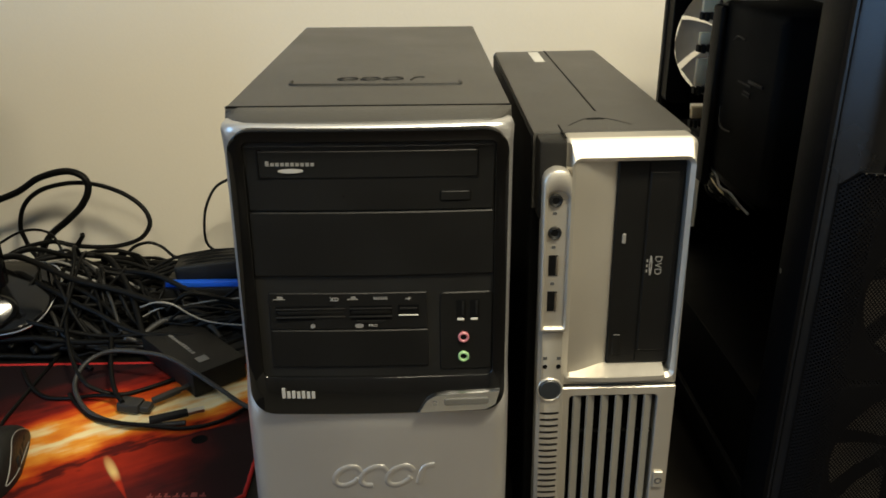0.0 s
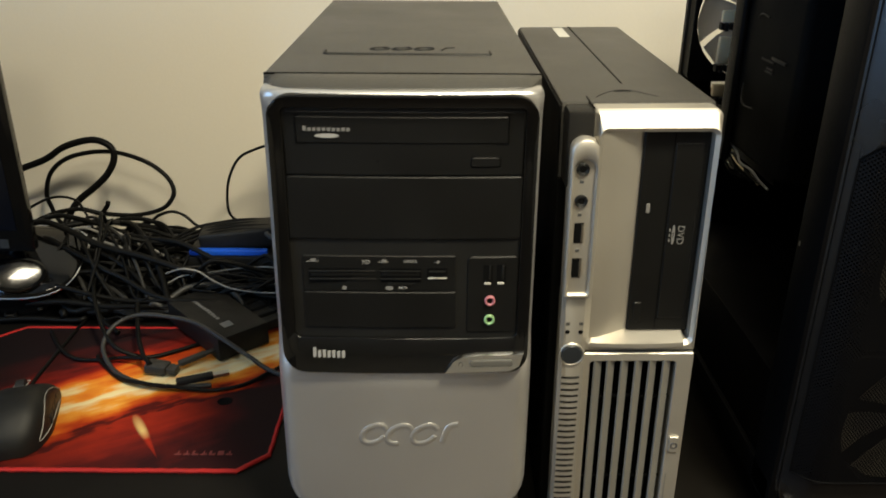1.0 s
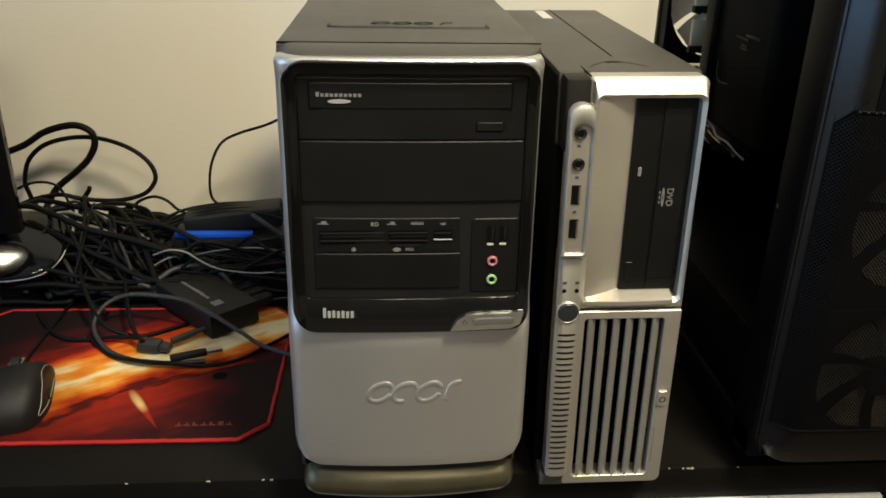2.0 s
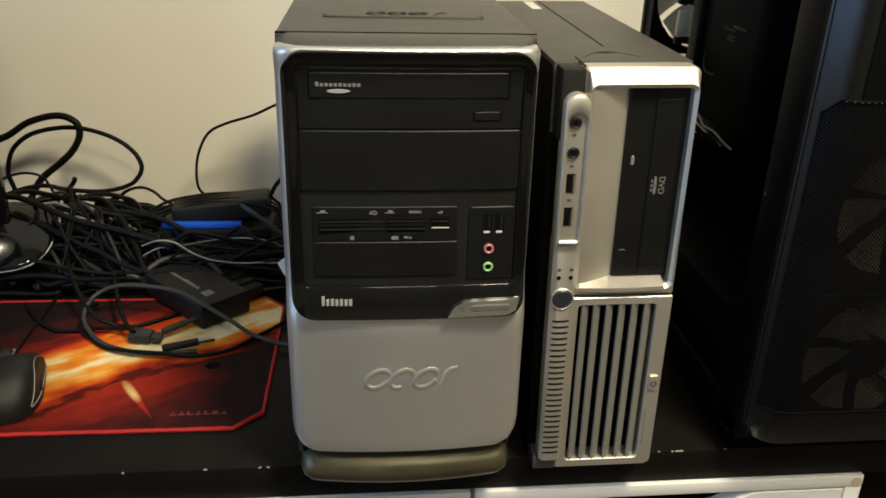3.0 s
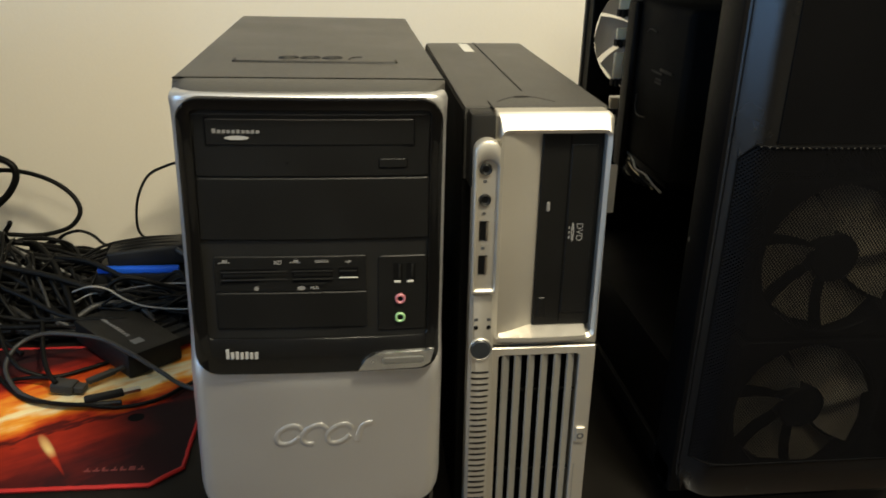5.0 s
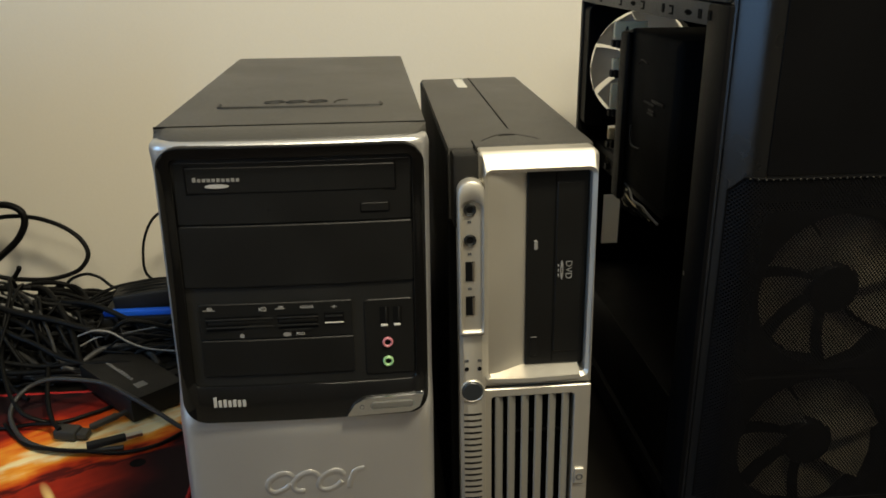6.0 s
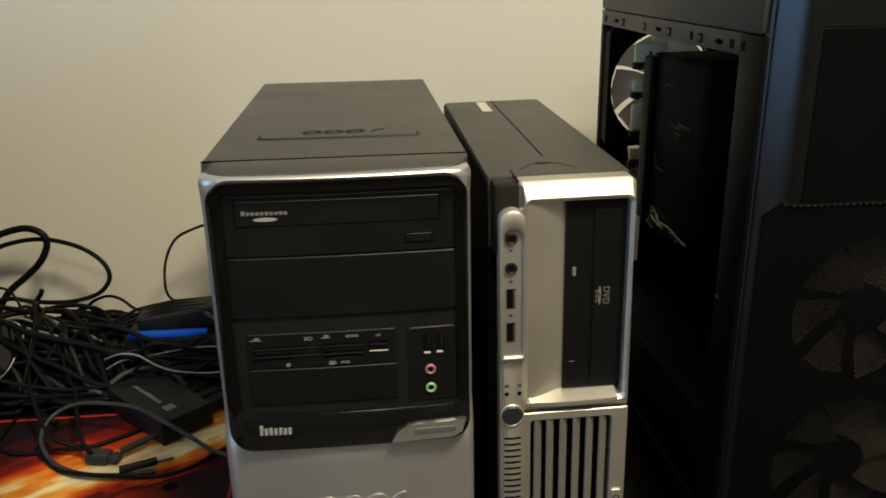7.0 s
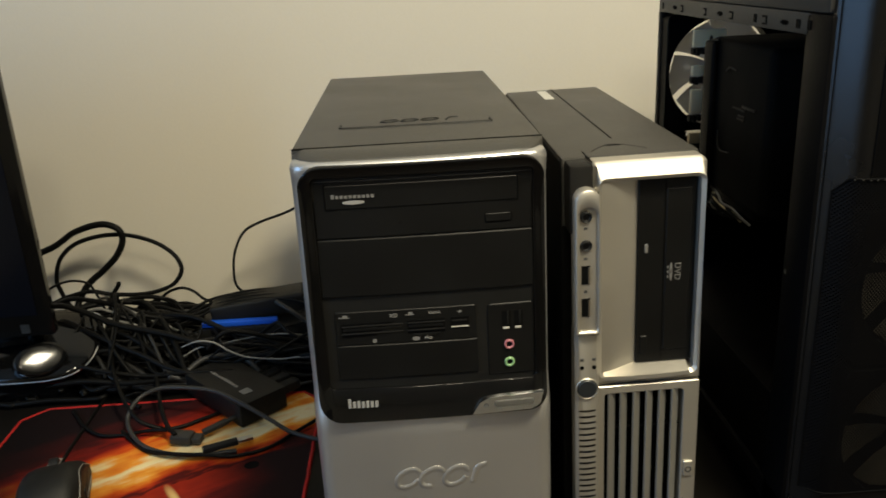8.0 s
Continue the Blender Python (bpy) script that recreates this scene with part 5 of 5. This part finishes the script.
cable([(-0.371, 0.766, 0.7480), (-0.356, 0.748, 0.7465), (-0.331, 0.723, 0.7465), (-0.301, 0.707, 0.7510), (-0.265, 0.700, 0.7510), (-0.231, 0.701, 0.7465), (-0.198, 0.713, 0.7465), (-0.177, 0.736, 0.7465), (-0.160, 0.754, 0.7465), (-0.147, 0.772, 0.7450), (-0.126, 0.791, 0.7440)], 0.0022, CABLE, "black cable curling over the mouse pad")
cable([(-0.446, 0.823, 0.7460), (-0.419, 0.784, 0.7465), (-0.394, 0.763, 0.7465), (-0.371, 0.760, 0.7465), (-0.336, 0.756, 0.7520), (-0.308, 0.745, 0.7570)], 0.0022, CABLE, "black cable lying on the mouse pad")
cable([(-0.459, 1.005, 0.7805), (-0.426, 0.925, 0.7840), (-0.405, 0.858, 0.7820), (-0.376, 0.797, 0.7750), (-0.356, 0.769, 0.7650), (-0.341, 0.761, 0.7570), (-0.315, 0.764, 0.7475), (-0.285, 0.782, 0.7465), (-0.262, 0.800, 0.7460)], 0.0024, CABLE, "black cable hanging from the tangle")
cable([(-0.389, 0.968, 0.7860), (-0.358, 0.868, 0.7720), (-0.330, 0.784, 0.7680), (-0.314, 0.748, 0.7620), (-0.302, 0.733, 0.7580)], 0.0026, CABLE, "black cable leading to a plug")


def cable_plug(name, label, a, b, w, material, tip=None):
    t = thing(name, label, "plug", (a[0], a[1], PAD_TOP))
    a, b = Vector(a), Vector(b)
    d = b - a
    m = Matrix.Translation(a) @ d.to_track_quat("X", "Z").to_matrix().to_4x4()
    bm = box(0, d.length * 0.7, -w / 2, w / 2, -w * 0.32, w * 0.32, w * 0.15, 2)
    bmesh.ops.transform(bm, matrix=m, verts=bm.verts)
    part("grip", bm, material, t)
    bm = box(d.length * 0.7, d.length, -w * 0.36, w * 0.36, -w * 0.2, w * 0.2, w * 0.04, 1)
    bmesh.ops.transform(bm, matrix=m, verts=bm.verts)
    part("tip", bm, tip or material, t, "bright metal tip" if tip else "")
    return t


cable_plug("cable_plug", "grey moulded plug lying on the mouse pad", (-0.308, 0.740, 0.7520), (-0.274, 0.734, 0.7500), 0.017, CABLE_GREY)
cable_plug("cable_plug", "black plug with a bright metal tip on the mouse pad", (-0.268, 0.708, 0.7520), (-0.218, 0.727, 0.7520), 0.009, RUBBER, METAL)
cable_plug("cable_plug", "grey moulded plug lying on the mouse pad", (-0.274, 0.740, 0.7540), (-0.241, 0.767, 0.7560), 0.008, CABLE_GREY)

# small white paper tag beside the tower
bm = box(-0.006, 0.006, -0.0004, 0.0004, -0.010, 0.010)
bmesh.ops.transform(bm, matrix=Matrix.Translation((-0.152, 0.852, 0.7760)) @ Matrix.Rotation(radians(-40), 4, "Y") @ Matrix.Rotation(radians(-38), 4, "X"), verts=bm.verts)
single("cable_tag", bm, PAPER, "small white paper tag on a cable", "tag", (-0.152, 0.852, 0.7650), 0)
cable([(-0.156, 0.854, 0.7680), (-0.154, 0.860, 0.7640), (-0.146, 0.872, 0.7550), (-0.125, 0.90, 0.745)], 0.0016, CABLE, "thin black cable with a paper tag")


# the tangle itself
def heap(x, y):
    """Height of the heap over the desk."""
    g = math.exp(-((x + 0.45) / (0.10 if x < -0.45 else 0.17)) ** 2 - ((y - 0.955) / 0.10) ** 2)
    return DESK + 0.010 + 0.080 * g + 0.018 * math.exp(-((x + 0.22) / 0.09) ** 2 - ((y - 0.90) / 0.06) ** 2)


# long strands that run down over the heap
for r, pts in ((0.0034, [(-0.545, 1.02, 0.800), (-0.512, 1.000, 0.818), (-0.483, 0.983, 0.827), (-0.433, 0.967, 0.822), (-0.381, 0.950, 0.812), (-0.322, 0.933, 0.811), (-0.272, 0.917, 0.794), (-0.222, 0.900, 0.785), (-0.17, 0.88, 0.765)]),
               (0.0040, [(-0.53, 0.95, 0.825), (-0.485, 0.930, 0.840), (-0.450, 0.920, 0.832), (-0.410, 0.910, 0.817), (-0.355, 0.900, 0.806), (-0.307, 0.890, 0.794), (-0.253, 0.880, 0.783), (-0.20, 0.875, 0.760), (-0.14, 0.88, 0.748)]),
               (0.0024, [(-0.427, 0.975, 0.822), (-0.421, 0.950, 0.843), (-0.415, 0.927, 0.829), (-0.416, 0.905, 0.808), (-0.415, 0.882, 0.788), (-0.407, 0.860, 0.768), (-0.39, 0.835, 0.755), (-0.365, 0.815, 0.749)]),
               (0.0030, [(-0.48, 1.02, 0.775), (-0.446, 1.020, 0.800), (-0.423, 1.020, 0.808), (-0.394, 1.020, 0.808), (-0.376, 1.020, 0.800), (-0.366, 1.020, 0.783), (-0.362, 1.015, 0.755)]),
               (0.0022, [(-0.45, 1.01, 0.765), (-0.427, 1.020, 0.783), (-0.406, 1.020, 0.797), (-0.387, 1.020, 0.805), (-0.365, 1.015, 0.800), (-0.345, 1.0, 0.775)]),
               (0.0018, [(-0.56, 1.02, 0.815), (-0.527, 1.020, 0.834), (-0.504, 1.020, 0.840), (-0.484, 1.020, 0.836), (-0.475, 1.020, 0.824), (-0.46, 1.01, 0.795)])):
    cable(pts, r, CABLE, "black cable lying over the tangle")
rnd = random.Random(11)
for k in range(95):
    cx, cy = rnd.gauss(-0.37, 0.10), min(1.05, max(0.86, rnd.gauss(0.945, 0.055)))
    curly = rnd.random() < 0.25
    length, ang = rnd.uniform(0.24, 0.55), rnd.gauss(-0.22, 0.35 if not curly else 1.2)
    bend = rnd.uniform(-4, 4) if not curly else rnd.choice((-1, 1)) * rnd.uniform(8, 16)
    level = rnd.uniform(0.10, 1.0)
    pts, x, y, a = [], cx - length / 2 * math.cos(ang), cy - length / 2 * math.sin(ang), ang
    n = 9
    for i in range(n):
        x = min(-0.135, max(-0.60, x))
        y = min(1.10, max(0.850, y))
        top = heap(x, y)
        pts.append((x, y, max(DESK + 0.004, DESK + 0.004 + (top - DESK) * level + rnd.uniform(-0.003, 0.004))))
        a += bend * length / n + rnd.gauss(0, 0.07)
        x, y = x + length / n * math.cos(a), y + length / n * math.sin(a)
    r = rnd.choice((0.0018, 0.0022, 0.0024, 0.0028, 0.0032, 0.0038))
    m = CABLE if rnd.random() < 0.90 else CABLE_GREY
    cable(pts, r, m, "black cable in the tangle behind the mouse pad" if m is CABLE else "dark grey cable in the tangle", steps=6)
for k in range(5):
    x, y = rnd.uniform(-0.49, -0.40), rnd.uniform(0.90, 0.98)
    pts = [(x, y, heap(x, y) - 0.010), (x + 0.02, y - 0.008, heap(x + 0.02, y - 0.01) - 0.006), (x + 0.04, y - 0.012, heap(x + 0.04, y) - 0.010), (x + 0.06, y - 0.005, heap(x + 0.06, y) - 0.022)]
    cable(pts, 0.0016, CABLE_WHITE, "pale grey lead in the tangle", steps=5)
# strands that hang down over the near side of the heap, and cables beside the tower
for k in range(16):
    x = rnd.uniform(-0.46, -0.26)
    y = rnd.uniform(0.905, 0.95)
    dx = rnd.uniform(0.02, 0.09) * rnd.choice((-1, 1))
    top = heap(x, y)
    pts = [(x - 0.02, y + 0.03, top - 0.012), (x, y, top + 0.003), (x + dx * 0.3, y - 0.025, top - 0.022), (x + dx * 0.7, y - 0.045, DESK + 0.020), (x + dx * 1.2, y - 0.055, DESK + 0.010), (x + dx * 1.7, y - 0.040, DESK + 0.010), (x + dx * 2.1, y - 0.01, DESK + 0.016), (x + dx * 2.3, y + 0.03, DESK + 0.012)]
    cable(pts, rnd.choice((0.0016, 0.0020, 0.0024)), CABLE, "black cable drooping from the tangle", steps=6)
for k in range(4):
    y = 0.952 + 0.011 * k
    pts = [(-0.345, y - 0.02, 0.800), (-0.312, y - 0.008, 0.808 + 0.002 * k), (-0.280, y, 0.8185), (-0.250, y + 0.004, 0.8205), (-0.215 + 0.008 * k, y, 0.8215), (-0.172, y - 0.012, 0.815), (-0.150, y - 0.02, 0.795)]
    cable(pts, (0.0016, 0.0022, 0.0014, 0.0020)[k], CABLE, "black cable lying over the power adapter", steps=6)
for k in range(16):
    x0, y0, z0 = rnd.uniform(-0.30, -0.22), rnd.uniform(0.865, 0.925), rnd.uniform(0.755, 0.80)
    x1, y1, z1 = rnd.uniform(-0.15, -0.125), rnd.uniform(0.86, 0.95), rnd.uniform(0.748, 0.80)
    sag = rnd.uniform(-0.012, 0.018)
    pts = [(x0, y0, z0 - 0.01), (x0 + 0.03, y0 - 0.004, z0 + sag), ((x0 + x1) / 2, (y0 + y1) / 2 - 0.006, (z0 + z1) / 2 + sag), (x1 - 0.02, y1, z1 + sag * 0.5), (x1, y1 + 0.01, z1 - 0.012)]
    cable(pts, rnd.choice((0.0016, 0.0022, 0.0028)), CABLE, "black cable beside the tower", steps=6)
